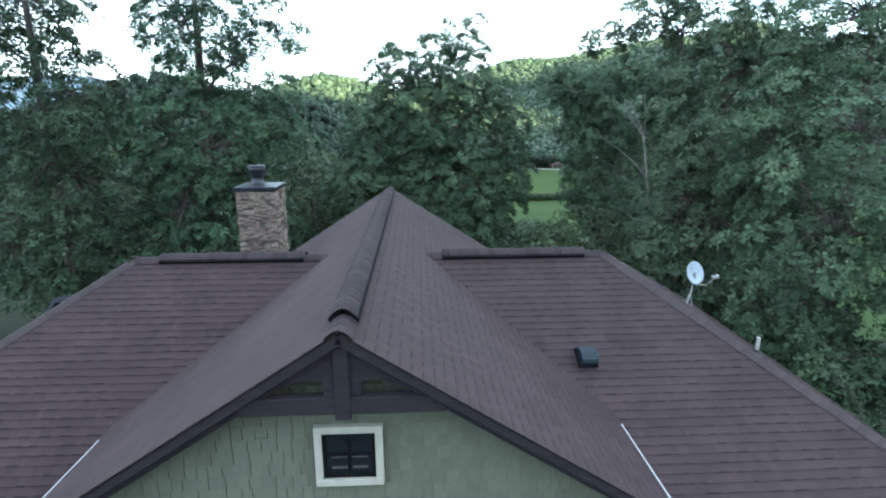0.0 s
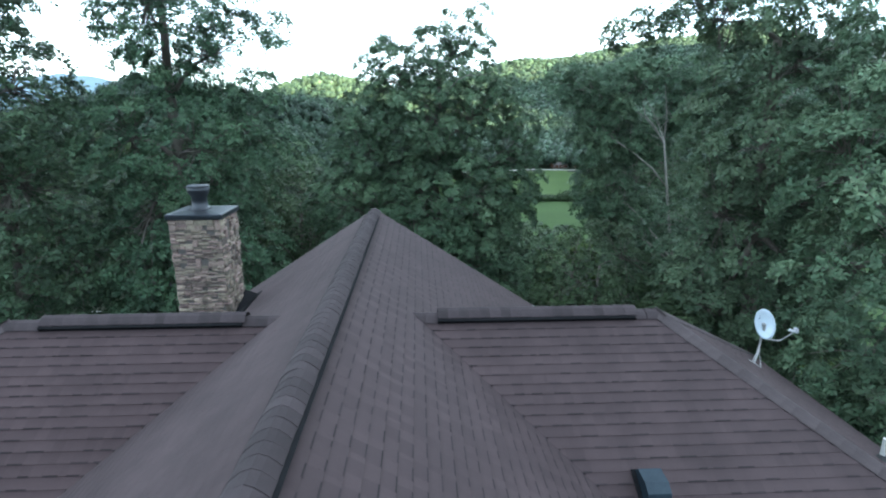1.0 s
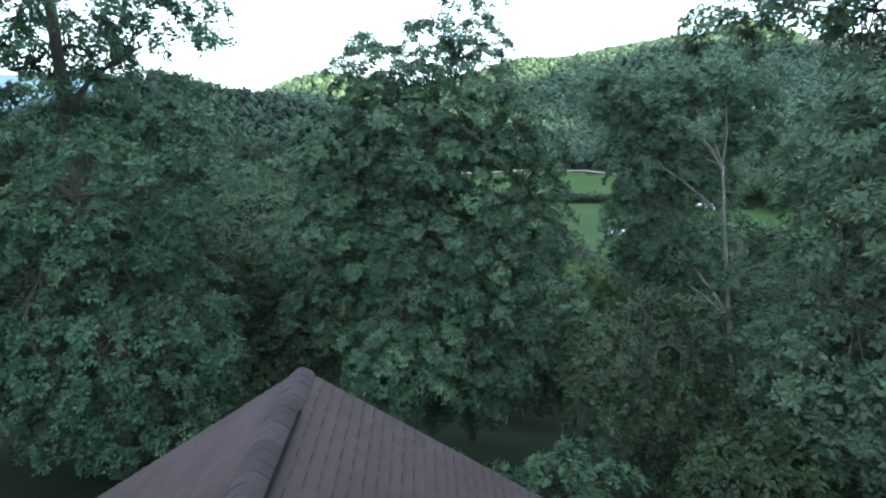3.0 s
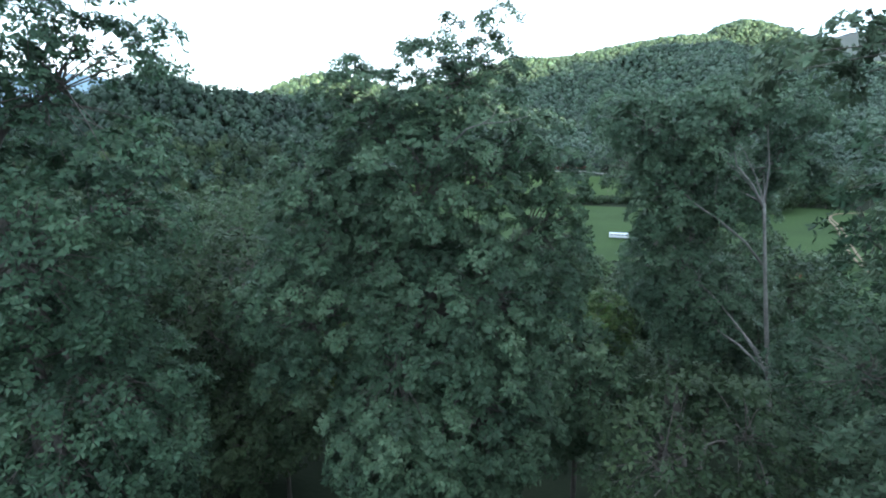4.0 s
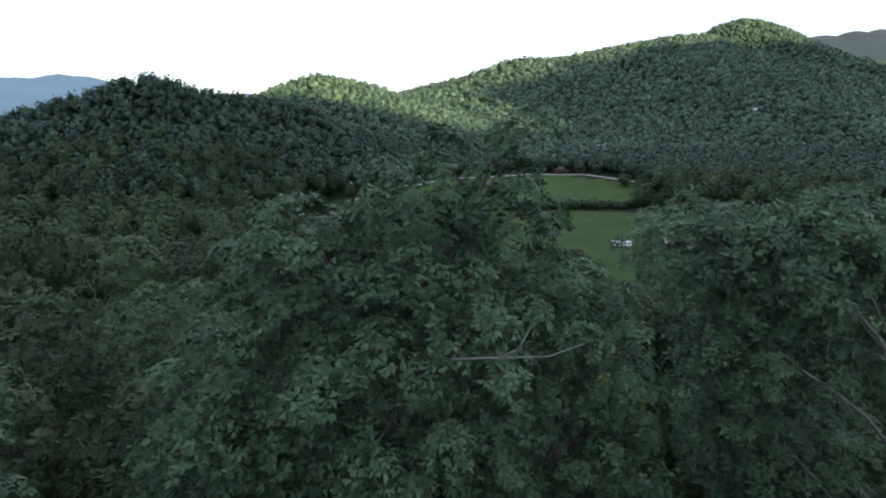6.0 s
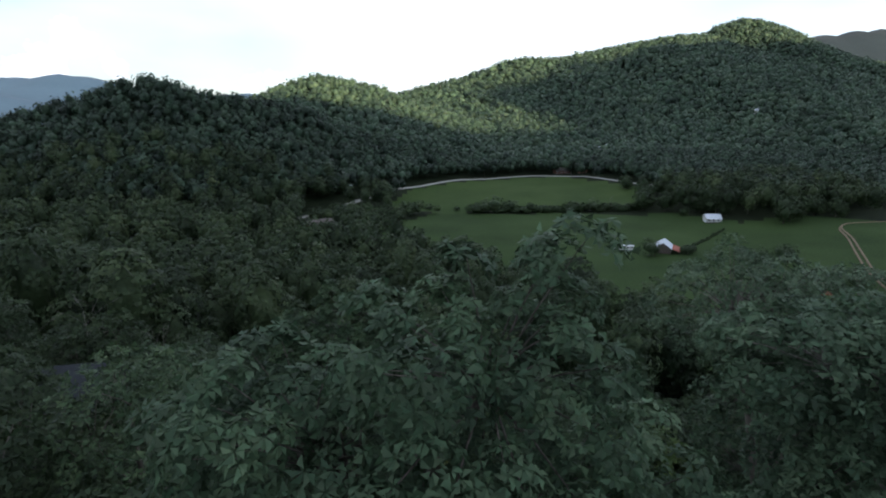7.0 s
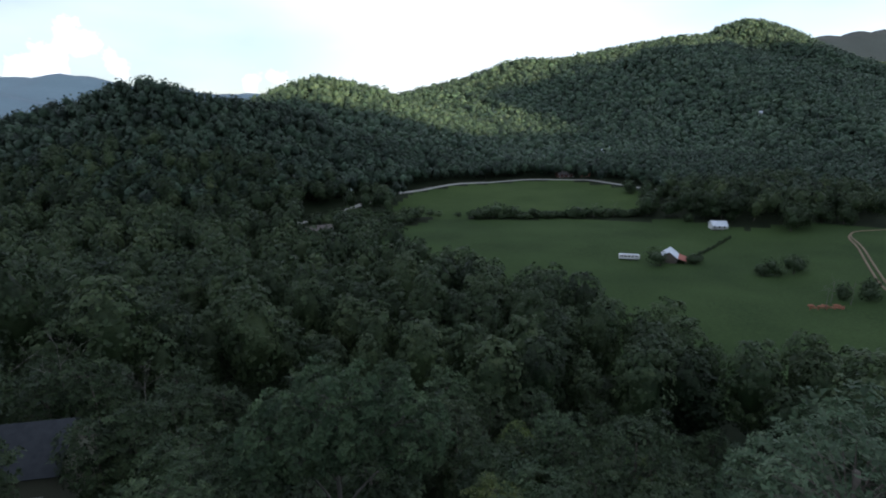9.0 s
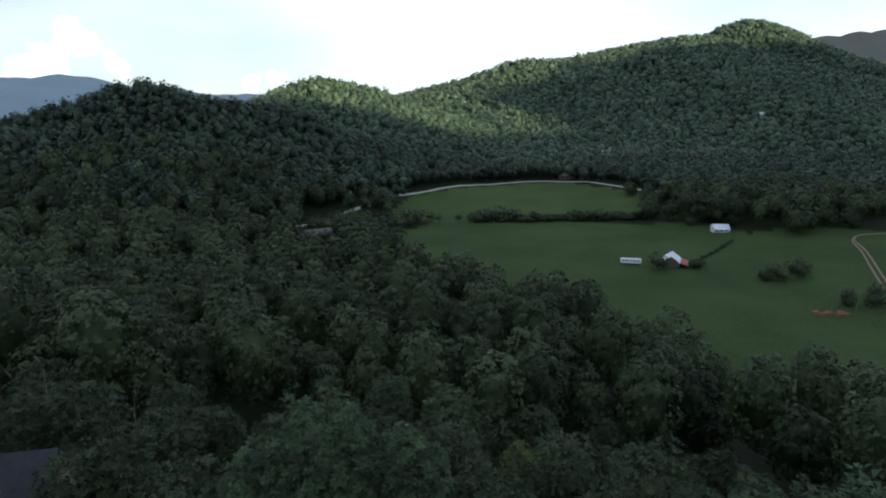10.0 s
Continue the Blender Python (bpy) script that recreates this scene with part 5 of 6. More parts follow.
def plant_slope():
    rng = np.random.default_rng(5)
    x, y = spaced(rng, -62, 92, 40, 116, 8.0)
    keep = (np.abs(x - 2) < 18 + (y - 20) * 0.86) & ~inside(x, y, MEADOW) & ~((x > 56) & (y > 88))
    for cx, cy, r in CLEARINGS:
        keep &= np.hypot(x - cx, y - cy) > r
    keep &= ~((x < -14) & (rng.random(len(x)) < 0.25))
    keep &= ~((x < -8) & (y < 58) & (rng.random(len(x)) < 0.5))
    keep &= ~((np.abs(x + 3.5) < 9) & (np.abs(y - 58) < 6)) & ~((np.abs(x - 15) < 6) & (np.abs(y - 38) < 6))
    x, y = x[keep], y[keep]
    z = land(x, y)
    kinds = [(101, 15.0, 3.4, WOODS), (102, 18.0, 3.8, LEAF_OLIVE), (103, 13.0, 3.2, WOODS), (104, 16.5, 3.3, WOODS), (105, 14.0, 3.2, LEAF_LIGHT)]
    first = {}
    for i in range(len(x)):
        k = int(rng.choice(5, p=(0.27, 0.25, 0.22, 0.2, 0.06)))
        # left side: darker leaves in place of the deep shade there
        if x[i] < -14 and k in (1, 4):
            k = 3
        if -14 < x[i] < 2 and y[i] < 56:
            k = 4 if rng.random() < 0.4 else 1
        m = pose(x[i], y[i], z[i] - 0.2, rng.uniform(-3, 3), rng.uniform(-3, 3), rng.uniform(0, 360))
        s = rng.uniform(0.85, 1.12)
        near = int(y[i] < 64) + int(y[i] < 54 and abs(x[i] - 2) < 16)
        size = ((5200, 0.48), (9000, 0.36), (17000, 0.24))[near]
        k = (k, near)
        if k not in first:
            first[k] = slope_tree(*kinds[k[0]], *size, (0, 0, 0))
            first[k].matrix_basis = m
        else:
            ob = copy_thing(first[k], m)
            ob.scale = (s, s, s * rng.uniform(0.92, 1.08))


plant_slope()


def ico(level):
    bm = bmesh.new()
    bmesh.ops.create_icosphere(bm, subdivisions=level, radius=1.0)
    v = np.array([p.co for p in bm.verts])
    f = np.array([[p.index for p in q.verts] for q in bm.faces])
    bm.free()
    return v, f


ICO1, ICO2 = ico(1), ico(2)


def lumps(rng, centres, radii, base, jitter):
    """Many rough lumps, one after another, as one set of corners and triangles."""
    v, f = base
    n, k = len(centres), len(v)
    scale = 1 + rng.normal(0, jitter, (n, k, 1)).clip(-0.45, 0.45)
    spin = rng.uniform(0, 2 * np.pi, n)
    c, s = np.cos(spin)[:, None], np.sin(spin)[:, None]
    w = np.stack([v[None, :, 0] * c - v[None, :, 1] * s, v[None, :, 0] * s + v[None, :, 1] * c, np.repeat(v[None, :, 2], n, 0)], -1)
    w = w * scale * radii[:, None, :] + centres[:, None, :]
    return w.reshape(-1, 3), (f[None] + (np.arange(n) * k)[:, None, None]).reshape(-1, 3)


def stuff(name, pieces, mat, label, category):
    vs, fs, ts, k = [], [], [], 0
    for v, f, tone in pieces:
        vs.append(v)
        fs.append(f + k)
        ts.append(tone)
        k += len(v)
    me = mesh_of(name, np.concatenate(vs), np.concatenate(fs), mat, None, True)
    me.attributes.new("tint", "FLOAT", "POINT").data.foreach_set("value", np.concatenate(ts).astype(np.float32))
    ob = new(name, me)
    return tagged(ob, label, category, "", "stuff")


def crown_pattern(rng, boughs, per, leaf, rise):
    """A crown one metre in radius: leaf sprays in domed boughs over an egg-shaped shell, with a tone for each bough."""
    way = rng.normal(size=(boughs * 25, 3)) + np.array((0, 0, 0.3))
    way /= np.linalg.norm(way, axis=1)[:, None]
    kept = []
    gap = 2.75 / math.sqrt(boughs)
    for i, p in enumerate(way):
        if len(kept) < boughs and (not kept or np.min(np.sum((way[kept] - p) ** 2, 1)) > gap * gap):
            kept.append(i)
    way = way[kept]
    n = len(way)
    c = way * (rng.uniform(0.66, 0.86, n) * (1 - 0.1 * np.clip(-way[:, 2], 0, 1)))[:, None] * np.array((1, 1, rise))
    r = rng.uniform(0.75, 1.25, n) * gap * 0.62 * rise**0.5
    q = rng.normal(size=(n, per, 3)) + way[:, None] * 0.9 + np.array((0, 0, 0.35))
    q /= np.linalg.norm(q, axis=2)[:, :, None]
    p = (c[:, None] + q * (r[:, None] * rng.uniform(0.6, 1.0, (n, per)))[:, :, None]).reshape(-1, 3)
    m = len(p)
    nrm = q.reshape(-1, 3) * 0.7 + np.repeat(way, per, 0) * 0.6 + rng.normal(size=(m, 3)) * 0.26
    nrm /= np.linalg.norm(nrm, axis=1)[:, None]
    axis = np.cross(nrm, rng.normal(size=(m, 3)))
    axis /= np.linalg.norm(axis, axis=1)[:, None]
    side = np.cross(nrm, axis)
    s = leaf * rng.uniform(0.5, 1.3, m)[:, None]
    tri = np.stack([p - side * s * 0.45 - axis * s * 0.4, p + side * s * 0.45 - axis * s * 0.4, p + axis * s * 0.6], 1)
    return tri.reshape(-1, 3), np.repeat(rng.normal(0, 0.12, n), per * 3)


def woodland(rng, x, y, tall, wide, boughs, per, leaf, base, low=0.24, z=None, kinds=7, heart=0.55):
    """Domed broadleaf crowns of leafy boughs over a small solid heart."""
    z = land(x, y) if z is None else z
    n = len(x)
    big = rng.uniform(0.66, 1.25, n)
    tall = tall * big * rng.uniform(0.9, 1.08, n)
    mean = wide
    wide = wide * big * rng.uniform(0.88, 1.12, n)
    rise = float(np.mean(tall) * (1 - low) / 2 / mean)
    radii = np.stack([wide, wide, tall * (1 - low) / 2], 1)[:, None, :]
    centre = np.stack([x, y, z + tall * (1 + low) / 2], 1)[:, None, :]
    tone = np.clip(rng.normal(0.05, 0.26, n), -0.45, 0.8)
    v, f = base
    core = centre + v[None] * radii * heart * (1 + rng.normal(0, 0.12, (n, len(v))))[:, :, None]
    faces = (f[None] + (np.arange(n) * len(v))[:, None, None]).reshape(-1, 3)
    pieces = [(core.reshape(-1, 3), faces, np.repeat(tone, len(v)))]
    which = rng.integers(0, kinds, n)
    spin = rng.uniform(0, 2 * np.pi, n)
    for k in range(kinds):
        mine = which == k
        if not mine.any():
            continue
        tri, shade = crown_pattern(rng, boughs, per, leaf / mean, rise)
        c, s = np.cos(spin[mine])[:, None], np.sin(spin[mine])[:, None]
        w = np.stack([tri[None, :, 0] * c - tri[None, :, 1] * s, tri[None, :, 0] * s + tri[None, :, 1] * c, np.repeat(tri[None, :, 2], mine.sum(), 0)], -1)
        w = (w * radii[mine] / np.array((1, 1, rise)) + centre[mine]).reshape(-1, 3)
        pieces.append((w, np.arange(len(w)).reshape(-1, 3), (tone[mine][:, None] + shade[None]).ravel()))
    return pieces


def plant_valley():
    rng = np.random.default_rng(6)
    x, y = spaced(rng, -330, 330, 88, 470, 9.4)
    wide_view = np.abs(x - 2) < 18 + (y - 36) * 0.90
    keep = wide_view & ~inside(x, y, MEADOW) & ~inside(x, y, UPPER_MEADOW) & (near_line(x, y, ROAD) > 9) & ((y > 114) | ((x > 58) & (y > 90)))
    keep &= ~((y > 398) & (y < 470) & (x > -20) & (x < 200))
    keep &= ~((x < 35) & (x > -140) & (y > 340) & (y < 420) & (x > -75))
    # open ground before the low brown-roofed house
    keep &= ~((np.abs(x - 2.4 + 0.193 * (y - 29)) < 13) & (y > 285) & (y < 372))
    x, y = x[keep], y[keep]
    near = y < 200
    stuff("woodland", woodland(rng, x[near], y[near], 25.5, 4.8, 44, 42, 0.70, ICO1, 0.20, heart=0.58), WOODS, "dense green woods on the valley slope", "trees")
    stuff("woodland", woodland(rng, x[~near], y[~near], 21.0, 5.0, 28, 13, 1.2, ICO1, 0.24, heart=0.64), WOODS, "dense green woods along the valley floor", "trees")
    # low scrub left of the meadow
    x, y = spaced(rng, -75, 35, 335, 425, 6.5)
    keep = ~inside(x, y, MEADOW) & ~inside(x, y, UPPER_MEADOW) & (near_line(x, y, ROAD) > 8) & (np.hypot(x + 65, y - 371) > 14)
    stuff("scrub", woodland(rng, x[keep], y[keep], 8.0, 4.4, 20, 9, 0.9, ICO1), WOODS, "scrubby trees beside the meadow", "trees")


plant_valley()


def plant_hills():
    rng = np.random.default_rng(7)
    for name, d0, d1, gap, tall, low, label in (("hill_forest", 385, 640, 6.8, 12, 0.24, "thick forest covering the near hill"), ("hill_forest", 640, 1020, 8.6, 13, 0.2, "thick forest covering the valley hills"), ("hill_forest", 1020, 1500, 11.5, 14, 0.1, "thick forest covering the shaded spur"), ("hill_forest", 1500, 2420, 16.0, 15, 0.1, "thick forest covering the high ridge")):
        x, y = spaced(rng, -1.0 * d1, 1.0 * d1, d0, d1, gap)
        keep = (np.abs(x - 2) < 0.93 * (y + 40)) & ~inside(x, y, MEADOW) & ~inside(x, y, UPPER_MEADOW) & (near_line(x, y, ROAD) > 10)
        if d0 < 640:
            keep &= ~((y < 470) & (x > -330) & (x < 330) & (land(x, y) < -60))
        if d0 > 1400:
            keep &= x > -450
        x, y = x[keep], y[keep]
        z = land(x, y)
        # leave out what lies behind a crest
        seen = np.ones(len(x), bool)
        for t in np.linspace(0.5, 0.985, 60):
            px, py = EYE[0] + (x - EYE[0]) * t, EYE[1] + (y - EYE[1]) * t
            seen &= land(px, py) < 14 + EYE[2] + (z + tall - EYE[2]) * t
        x, y, z = x[seen], y[seen], z[seen]
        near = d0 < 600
        stuff(name, woodland(rng, x, y, tall * 1.35, gap * 0.72, 16 if near else 11, 4 if near else 2, gap * (0.31 if near else 0.36), ICO1, low, z, 12, 0.72), HILLS if near else HILLS_HAZED, label, "forest")


plant_hills()

# ---------------------------------------------------------------- the valley farm


def ground_at(x, y):
    return float(land(np.array([x]), np.array([y]))[0])


def bush(at, wide, tall, seed, label="dark leafy bush in the meadow", mat=None, lobes_n=7, leaf=0.5):
    rng = np.random.default_rng(seed)
    x, y = at
    b = thing("bush", (x, y, ground_at(x, y)), label, "bush", "meadow bushes")
    a = rng.uniform(0, 6.28, 3)
    one = np.array([0.0, 0.0, 0.0])
    off = wide * np.array([0.0, 0.45, 0.5])
    sprays = woodland(rng, one + off * np.cos(a), one + off * np.sin(a), tall, wide * 0.8, 12 + 2 * lobes_n, 7, leaf * 1.5, ICO1, 0.05, one - 0.2, 3)
    at_k = np.cumsum([0] + [len(p[0]) for p in sprays])
    part("leaves", mesh_of("leaves", np.concatenate([p[0] for p in sprays]), np.concatenate([p[1] + k for p, k in zip(sprays, at_k)]), mat or WOODS), None, b)
    bm = bmesh.new()
    tube(bm, [(0, 0, -0.2), (0, 0, tall * 0.4)], [wide * 0.06, wide * 0.03], 7)
    part("stem", bm, BARK, b)


def simple_house(at, turn, size, eave, ridge, wall_mat, roof_mat, label, windows=3, porch=False, category="house", z=None):
    """A small gabled building: walls, roof slopes, openings."""
    x, y = at
    w, d = size
    h = thing("farmhouse", (x, y, ground_at(x, y) if z is None else z), label, category, "", "", turn)
    bm = bmesh.new()
    a = [bm.verts.new(p) for p in ((-w / 2, -d / 2, -0.5), (w / 2, -d / 2, -0.5), (w / 2, d / 2, -0.5), (-w / 2, d / 2, -0.5), (-w / 2, -d / 2, eave), (w / 2, -d / 2, eave), (w / 2, d / 2, eave), (-w / 2, d / 2, eave), (-w / 2, 0, ridge - 0.1), (w / 2, 0, ridge - 0.1))]
    for f in ((0, 1, 5, 4), (2, 3, 7, 6), (1, 2, 6, 9, 5), (3, 0, 4, 8, 7), (4, 5, 9, 8), (6, 7, 8, 9), (0, 3, 2, 1)):
        bm.faces.new([a[i] for i in f])
    part("wall", bm, wall_mat, h)
    over = 0.5
    drop = (ridge - eave) / (d / 2) * over
    for s in (-1, 1):
        bm = bmesh.new()
        slab(bm, [(-w / 2 - over, 0, ridge), (w / 2 + over, 0, ridge), (w / 2 + over, s * (d / 2 + over), eave - drop), (-w / 2 - over, s * (d / 2 + over), eave - drop)], 0.14)
        part("roof_slope", bm, roof_mat, h)
    for k in range(windows):
        u = -w / 2 + w * (k + 0.5) / windows
        for s in (-1, 1):
            bm = bmesh.new()
            box(bm, (u - 0.5, s * d / 2 - 0.05, 0.9), (u + 0.5, s * d / 2 + 0.05, 2.1), 0.01)
            win = part("window", bm, GLASS, h)
            bm = bmesh.new()
            for lo, hi in (((u - 0.6, 0.8), (u + 0.6, 0.9)), ((u - 0.6, 2.1), (u + 0.6, 2.2)), ((u - 0.6, 0.9), (u - 0.5, 2.1)), ((u + 0.5, 0.9), (u + 0.6, 2.1))):
                box(bm, (lo[0], s * d / 2 - 0.06, lo[1]), (hi[0], s * d / 2 + 0.06, hi[1]))
            part("frame", bm, WHITE_WALL, win)
    if porch:
        bm = bmesh.new()
        slab(bm, [(-w / 2, -d / 2, eave - 0.05), (w / 2, -d / 2, eave - 0.05), (w / 2, -d / 2 - 2.2, eave - 0.55), (-w / 2, -d / 2 - 2.2, eave - 0.55)], 0.1)
        part("porch_roof", bm, roof_mat, h)
        for k in range(4):
            u = -w / 2 + 0.15 + (w - 0.3) * k / 3
            bm = bmesh.new()
            box(bm, (u - 0.09, -d / 2 - 2.15, -0.3), (u + 0.09, -d / 2 - 1.97, eave - 0.6), 0.01)
            part("porch_post", bm, WHITE_WALL, h)
        bm = bmesh.new()
        box(bm, (-w / 2, -d / 2 - 2.2, -0.4), (w / 2, -d / 2, 0.1))
        part("porch_floor", bm, DECK, h)
    return h


def build_farm():
    # stock trailer
    x, y = 114.0, 296.0
    t = thing("livestock_trailer", (x, y, ground_at(x, y)), "long white livestock trailer parked in the meadow", "trailer", "", "", -14)
    bm = bmesh.new()
    box(bm, (-5.2, -1.2, 0.8), (5.2, 1.2, 3.1), 0.12)
    part("body", bm, WHITE_WALL, t)
    bm = bmesh.new()
    box(bm, (-4.9, -1.0, 3.1), (4.9, 1.0, 3.25), 0.06)
    part("roof", bm, TIN, t)
    for k in range(5):
        bm = bmesh.new()
        box(bm, (-4.6 + 1.9 * k, -1.23, 2.0), (-3.3 + 1.9 * k, -1.19, 2.6), 0.01)
        part("side_vent", bm, RUBBER, t)
    for u in (-0.2, 1.0, 3.6):
        for s in (-1, 1):
            bm = bmesh.new()
            tube(bm, [(u, s * 0.95, 0.45), (u, s * 1.2, 0.45)], [0.45, 0.45], 18)
            wheel = part("wheel", bm, RUBBER, t)
            bm = bmesh.new()
            tube(bm, [(u, s * 1.1, 0.45), (u, s * 1.22, 0.45)], [0.24, 0.22], 14)
            part("rim", bm, STEEL, wheel)
    # barn with a tin roof and a rusted lean-to
    x, y = 134.5, 293.0
    b = simple_house((x, y), 62, (11.5, 8.0), 3.2, 6.0, BARN_WOOD, TIN, "old board barn with bright tin roof", 2, False, "barn")
    bm = bmesh.new()
    slab(bm, [(-5.6, -4.4, 2.9), (5.6, -4.4, 2.9), (5.6, -8.4, 1.7), (-5.6, -8.4, 1.7)], 0.1)
    part("lean_to_roof", bm, RUST, b, "rusted red lean-to roof")
    for u in (-5.3, 0, 5.3):
        bm = bmesh.new()
        box(bm, (u - 0.1, -8.2, -0.4), (u + 0.1, -8.0, 1.75), 0.01)
        part("post", bm, BARN_WOOD, b)
    simple_house((198.0, 360.0), -10, (9.2, 7.0), 2.9, 5.0, WHITE_WALL, TIN, "white farmhouse with pale metal roof and porch", 3, True)
    simple_house((163, 611), 8, (17.0, 9.0), 3.6, 6.4, BROWN_WALL, BROWN_ROOF, "brown log house beside the valley road", 4, True)
    simple_house((184, 604), 8, (9.0, 6.0), 2.6, 4.4, BROWN_WALL, RUST, "small rust-roofed shed beside the road", 2)
    simple_house((161, 622), 8, (6.0, 6.0), 6.2, 8.4, WHITE_WALL, TIN, "white gabled wing behind the log house", 1)
    simple_house((-64, 371), 24, (16.0, 10.0), 3.0, 5.6, BROWN_WALL, BROWN_ROOF, "low house with brown roof among trees", 3)
    simple_house((-58, 480), 30, (5.0, 4.0), 2.4, 3.6, WHITE_WALL, TIN, "small pale shed at the foot of the hill", 1)
    for x, y, w, turn in ((236, 705, 10, 10), (256, 730, 7, -15), (518, 830, 8, 5)):
        simple_house((x, y), turn, (w, 7.0), 12.0, 15.0, WHITE_WALL, TIN, "pale house half hidden in hillside forest", 2)
    simple_house((-41.6, 77.0), 8, (13.0, 9.0), 5.0, 8.2, SIDING, GREY_ROOF, "neighbouring house with slate grey roof", 3, z=-27.4)
    # bushes round the barn, hedge between the meadows, lone clumps
    for k, (x, y, w, h) in enumerate(((125.5, 283.5, 6.4, 8.6), (144, 285, 3.6, 4.6), (148, 290, 3.0, 4.2), (172, 262, 5.0, 8.0), (181, 262, 5.2, 9.5), (188, 268, 4.6, 7.5), (166, 262, 3.4, 5.0), (178, 228, 4.0, 6.0), (186, 224, 4.4, 7.0), (192, 232, 4.0, 6.0), (198, 222, 4.2, 7.0), (191, 384, 4.0, 5.5), (215, 372, 5.0, 9.0))):
        bush((x, y), w, h, 300 + k)
    for k, u in enumerate(np.linspace(0, 1, 24)):
        x, y = 46 + 122 * u, 415 + 3 * math.sin(k * 1.7)
        s = 0.7 + 0.5 * abs(math.sin(k * 2.3)) + (0.5 if k < 3 else 0)
        bush((x, y), 5.4 * s, (5.0 + 1.6 * math.sin(k * 4.1)) * s, 340 + k, "bush of the hedge between two meadows", leaf=0.8)
    for k, u in enumerate(np.linspace(0, 1, 16)):
        bush((155 + 37 * u, 302 + 33 * u), 0.9 + 0.4 * (k % 3), 1.0 + 0.3 * (k % 2), 420 + k, "low bush along the meadow ditch", lobes_n=4, leaf=0.4)
    # big trees at the meadow's far corner
    for k, (x, y, h, w) in enumerate(((232, 338, 17, 8.5), (240, 344, 15, 7.5), (262, 352, 14, 7.5), (272, 346, 13, 7), (186, 404, 15, 7), (173, 412, 13, 6.5), (204, 388, 12, 6), (214, 384, 14, 7), (186, 440, 14, 6.5), (194, 462, 12, 6), (203, 486, 15, 7), (180, 424, 10, 5), (212, 470, 13, 6.5), (196, 505, 11, 6))):
        bush((x, y), w, h, 380 + k, "large leafy tree at the meadow's edge", lobes_n=12, leaf=0.9)
    # bare clay bank with a short rail fence
    bank = thing("clay_bank", (160, 220, ground_at(160, 220)), "bare red clay bank beside the meadow", "bank")
    rng = np.random.default_rng(9)
    c = np.stack([rng.uniform(0, 12, 16), rng.uniform(-2, 2, 16), rng.uniform(-0.3, 0.1, 16)], 1)
    v, f = lumps(rng, c, np.stack([rng.uniform(0.7, 1.7, 16), rng.uniform(0.7, 1.4, 16), rng.uniform(0.3, 0.7, 16)], 1), ICO2, 0.06)
    part("soil", mesh_of("soil", v, f, CLAY), None, bank)
    fence = thing("rail_fence", (163, 217, ground_at(163, 217)), "short orange-brown rail fence on the bank", "fence")
    for k in range(5):
        bm = bmesh.new()
        box(bm, (-7 + 3.4 * k, -0.12, -0.4), (-6.8 + 3.4 * k, 0.12, 1.5), 0.02)
        part("post", bm, CLAY, fence)
    for z in (0.7, 1.25):
        bm = bmesh.new()
        box(bm, (-7.2, -0.06, z), (7.0, 0.06, z + 0.22), 0.02)
        part("rail", bm, CLAY, fence)
    # utility poles
    for x, y, h in ((230, 372, 10), (262, 392, 10), (74, 596, 11), (198, 607, 11), (-84, 372, 9), (60, 1340, 30)):
        p = thing("utility_pole", (x, y, ground_at(x, y)), "pale wooden utility pole with crossarm", "utility pole", "poles")
        bm = bmesh.new()
        tube(bm, [(0, 0, -0.5), (0, 0, h)], [0.2, 0.14], 8)
        part("shaft", bm, PALE_BARK, p)
        bm = bmesh.new()
        box(bm, (-1.1, -0.08, h - 0.9), (1.1, 0.08, h - 0.7), 0.01)
        part("crossarm", bm, PALE_BARK, p)


build_farm()


def bare_tree(at, tall, spread, seed, label="leafless pale-barked tree among green woods", base=None):
    rng = np.random.default_rng(seed)
    x, y = at
    t = thing("bare_tree", (x, y, ground_at(x, y) if base is None else base), label, "tree", "bare trees")
    pts = np.stack([rng.normal(0, spread, 26), rng.normal(0, spread, 26), tall * rng.uniform(0.62, 1.0, 26)], 1)
    part("trunk", wood_mesh(rng, (0, 0, 0), (0.2, 0.1, tall * 0.72), pts, 0.15, GREY_BARK, 7, 0.018), None, t)


for k, (x, y, h, s) in enumerate(((-47, 94, 21, 2.6), (-37.5, 96, 18, 2.4), (-9.5, 42.5, 13, 1.6), (164, 219, 10, 1.6), (170, 224, 12, 1.8), (176, 221, 11, 1.8), (66, 203, 13, 2.2), (70, 209, 11, 2.0), (132, 412, 12, 2.4), (148, 414, 13, 2.6))):
    bare_tree((x, y), h, s, 500 + k)

# ---------------------------------------------------------------- small pieces of the house, last


def lay_tabs():
    """Thick shingle tabs nearest the ridge, one piece each."""
    kinds = {}
    for tab, t in RIGHT_TABS:
        q = np.array(tab)
        w = round(float(np.linalg.norm(q[1] - q[0])) / 0.02) * 0.02
        if w not in kinds:
            v, f = quad_boxes([[(0, 0, 0), (0, w, 0), (COURSE + 0.0105, w, 0), (COURSE + 0.0105, 0, 0)]], [0.0083], [0.0009])
            kinds[w] = mesh_of("shingle", v, f, SHINGLE)
        ob = new("shingle", kinds[w])
        ob.parent = HOUSE
        ob.matrix_basis = Matrix.Translation(q[0]) @ pose(0, 0, 0, 0, math.degrees(math.atan(PITCH)), 0)


lay_tabs()


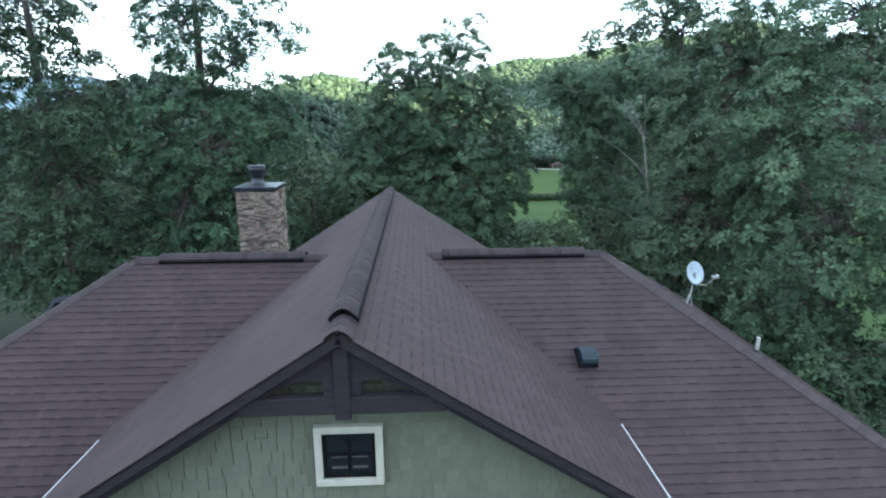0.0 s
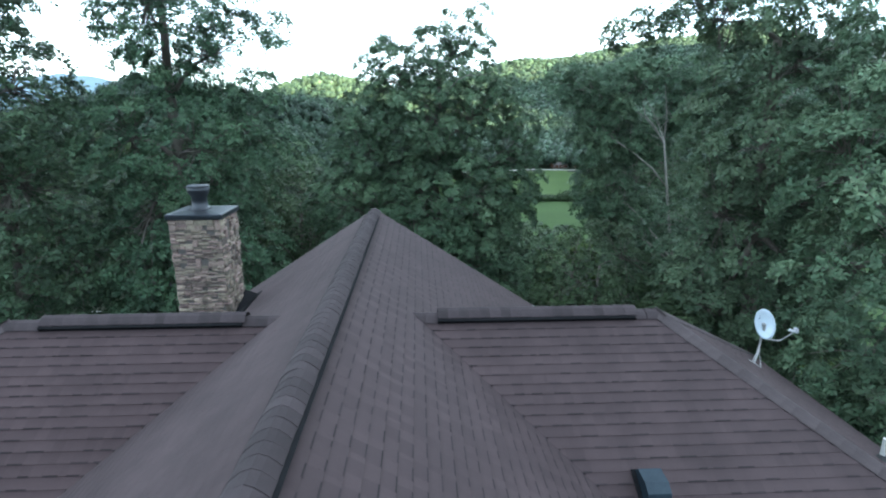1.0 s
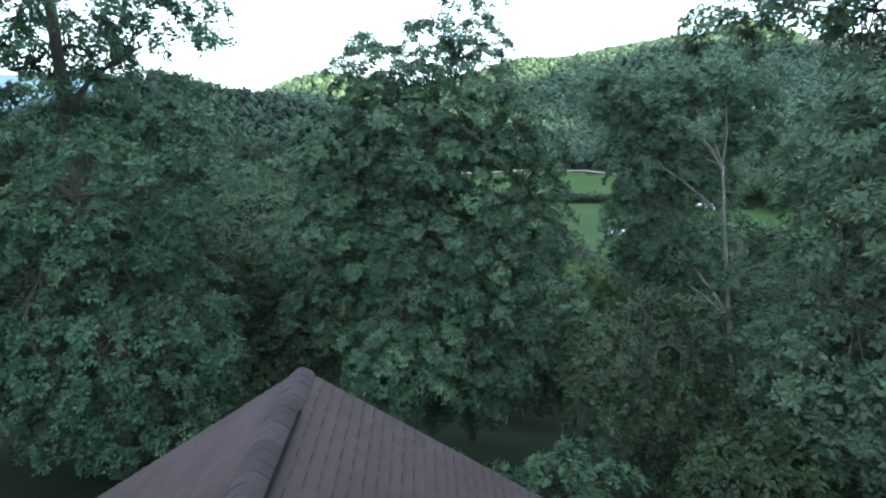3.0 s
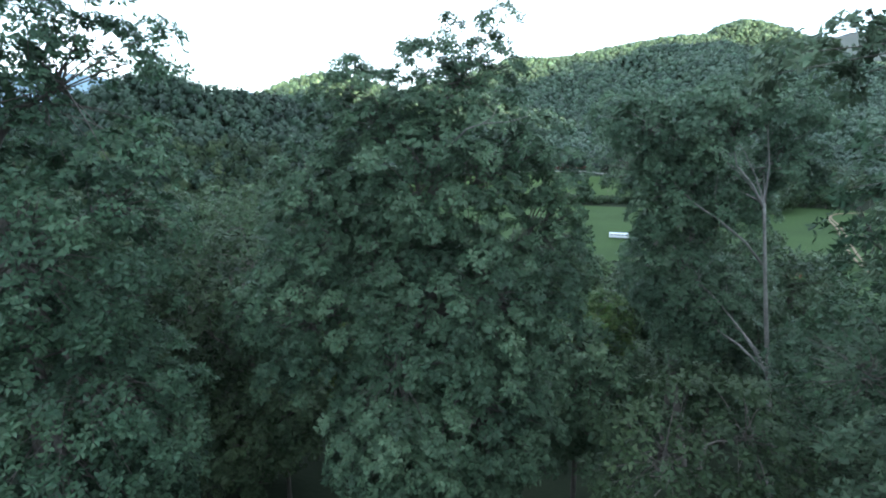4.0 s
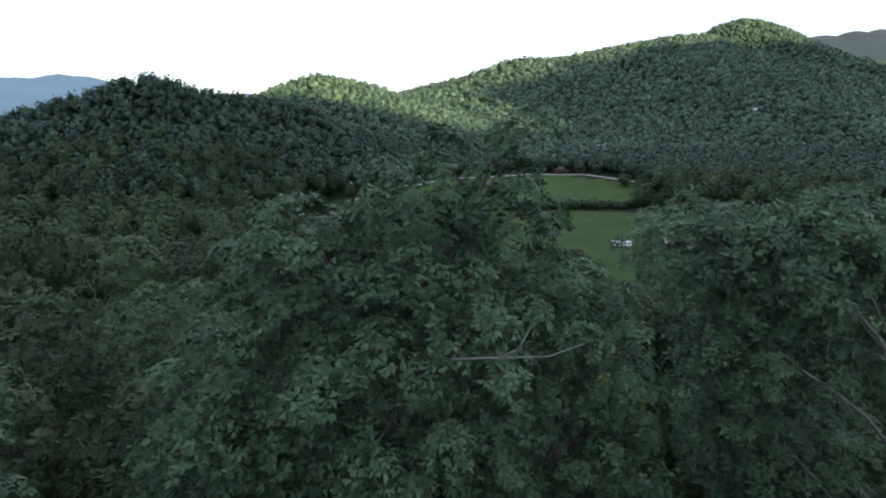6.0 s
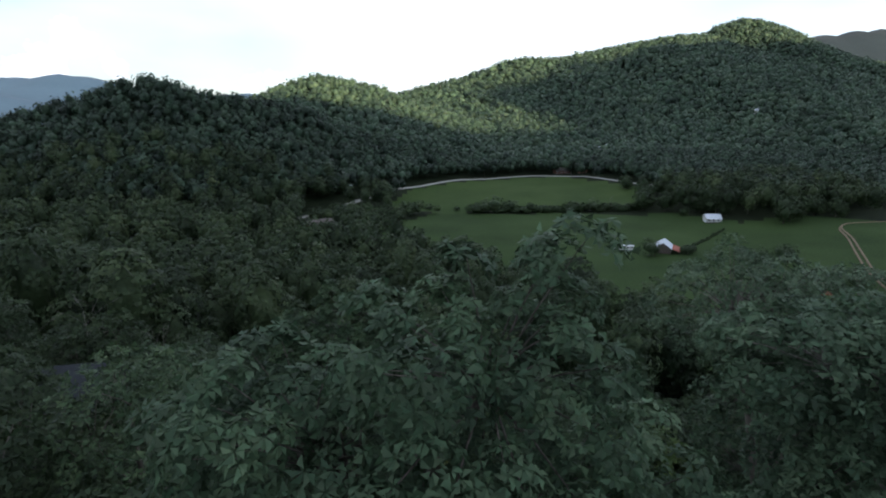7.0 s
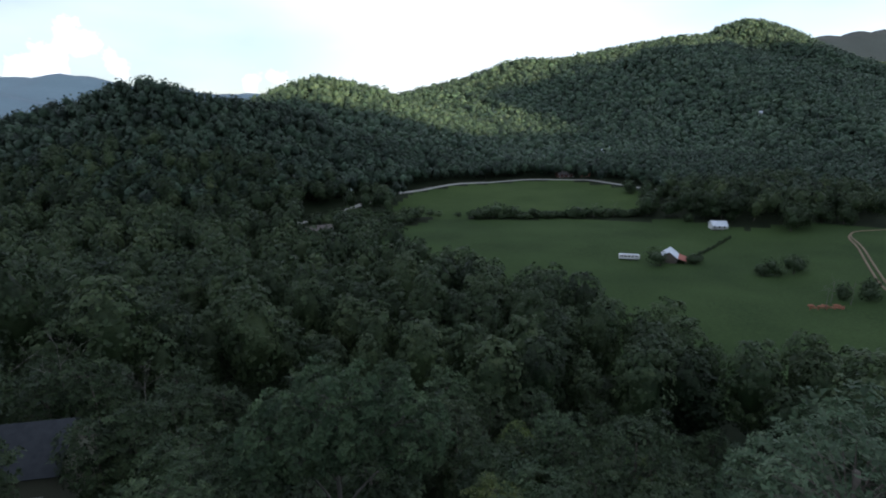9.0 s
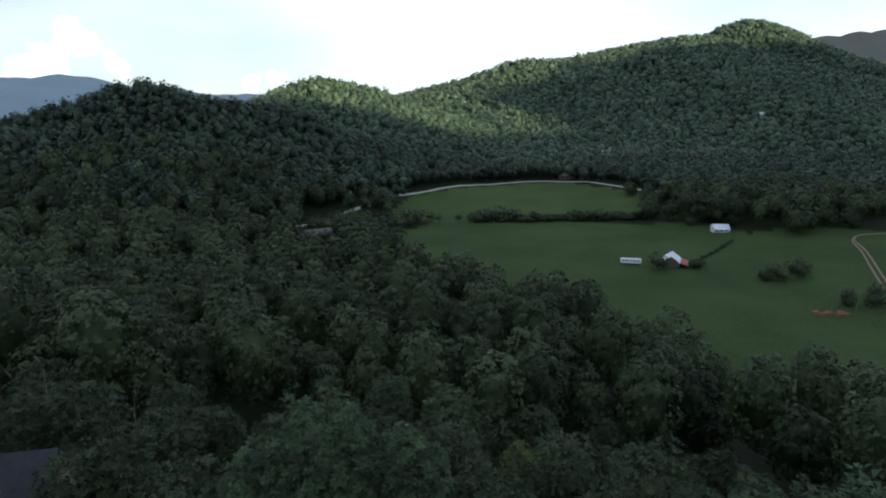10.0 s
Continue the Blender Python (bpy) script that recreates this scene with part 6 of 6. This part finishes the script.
def lay_siding():
    """Staggered cedar shingles of the front gable."""
    rnd = random.Random(3)
    kinds = {}
    rest_q = []
    count = 0
    z = -0.35
    row = 0
    while z > -4.2:
        h = 0.168
        half = min(3.5, (-z - 0.2) / PITCH)
        u = -half + rnd.uniform(-0.1, 0)
        while u < half:
            w = rnd.choice((0.11, 0.13, 0.14, 0.16, 0.18, 0.20))
            lo, hi = max(u, -half), min(u + w, half)
            inside_win = hi > -0.43 and lo < 0.40 and z - h < -1.36 and z > -2.17
            if hi - lo > 0.03 and not inside_win:
                dz = rnd.choice((0, 0, -0.012, 0.008))
                key = round((hi - lo) / 0.02) * 0.02
                if key not in kinds:
                    bm = bmesh.new()
                    a = [bm.verts.new(p) for p in ((0.002, 0, 0), (key - 0.003, 0, 0), (key - 0.003, -0.004, 0), (0.002, -0.004, 0), (0.002, 0, -h - 0.01), (key - 0.003, 0, -h - 0.01), (key - 0.003, -0.017, -h - 0.01), (0.002, -0.017, -h - 0.01))]
                    for f in ((0, 1, 2, 3), (7, 6, 5, 4), (3, 2, 6, 7), (1, 5, 6, 2), (0, 3, 7, 4)):
                        bm.faces.new([a[i] for i in f])
                    bmesh.ops.recalc_face_normals(bm, faces=bm.faces)
                    me = bpy.data.meshes.new("siding_shingle")
                    bm.to_mesh(me)
                    bm.free()
                    me.materials.append(SIDING)
                    kinds[key] = me
                if -2.6 < z < -0.9 and count < 300:
                    ob = new("siding_shingle", kinds[key])
                    ob.parent = HOUSE
                    ob.matrix_basis = Matrix.Translation((lo, 0.497, z + dz))
                    count += 1
                else:
                    rest_q.append((kinds[key], (lo, 0.497, z + dz)))
            u += w + 0.004
        z -= h
        row += 1
    vs, fs, k = [], [], 0
    for me, off in rest_q:
        vs.append(np.array([p.co for p in me.vertices]) + off)
        fs += [[k + i for i in p.vertices] for p in me.polygons]
        k += len(me.vertices)
    ob = part("siding", mesh_of("siding", np.concatenate(vs), fs, SIDING), None, HOUSE)
    tagged(ob, kind="stuff")


lay_siding()
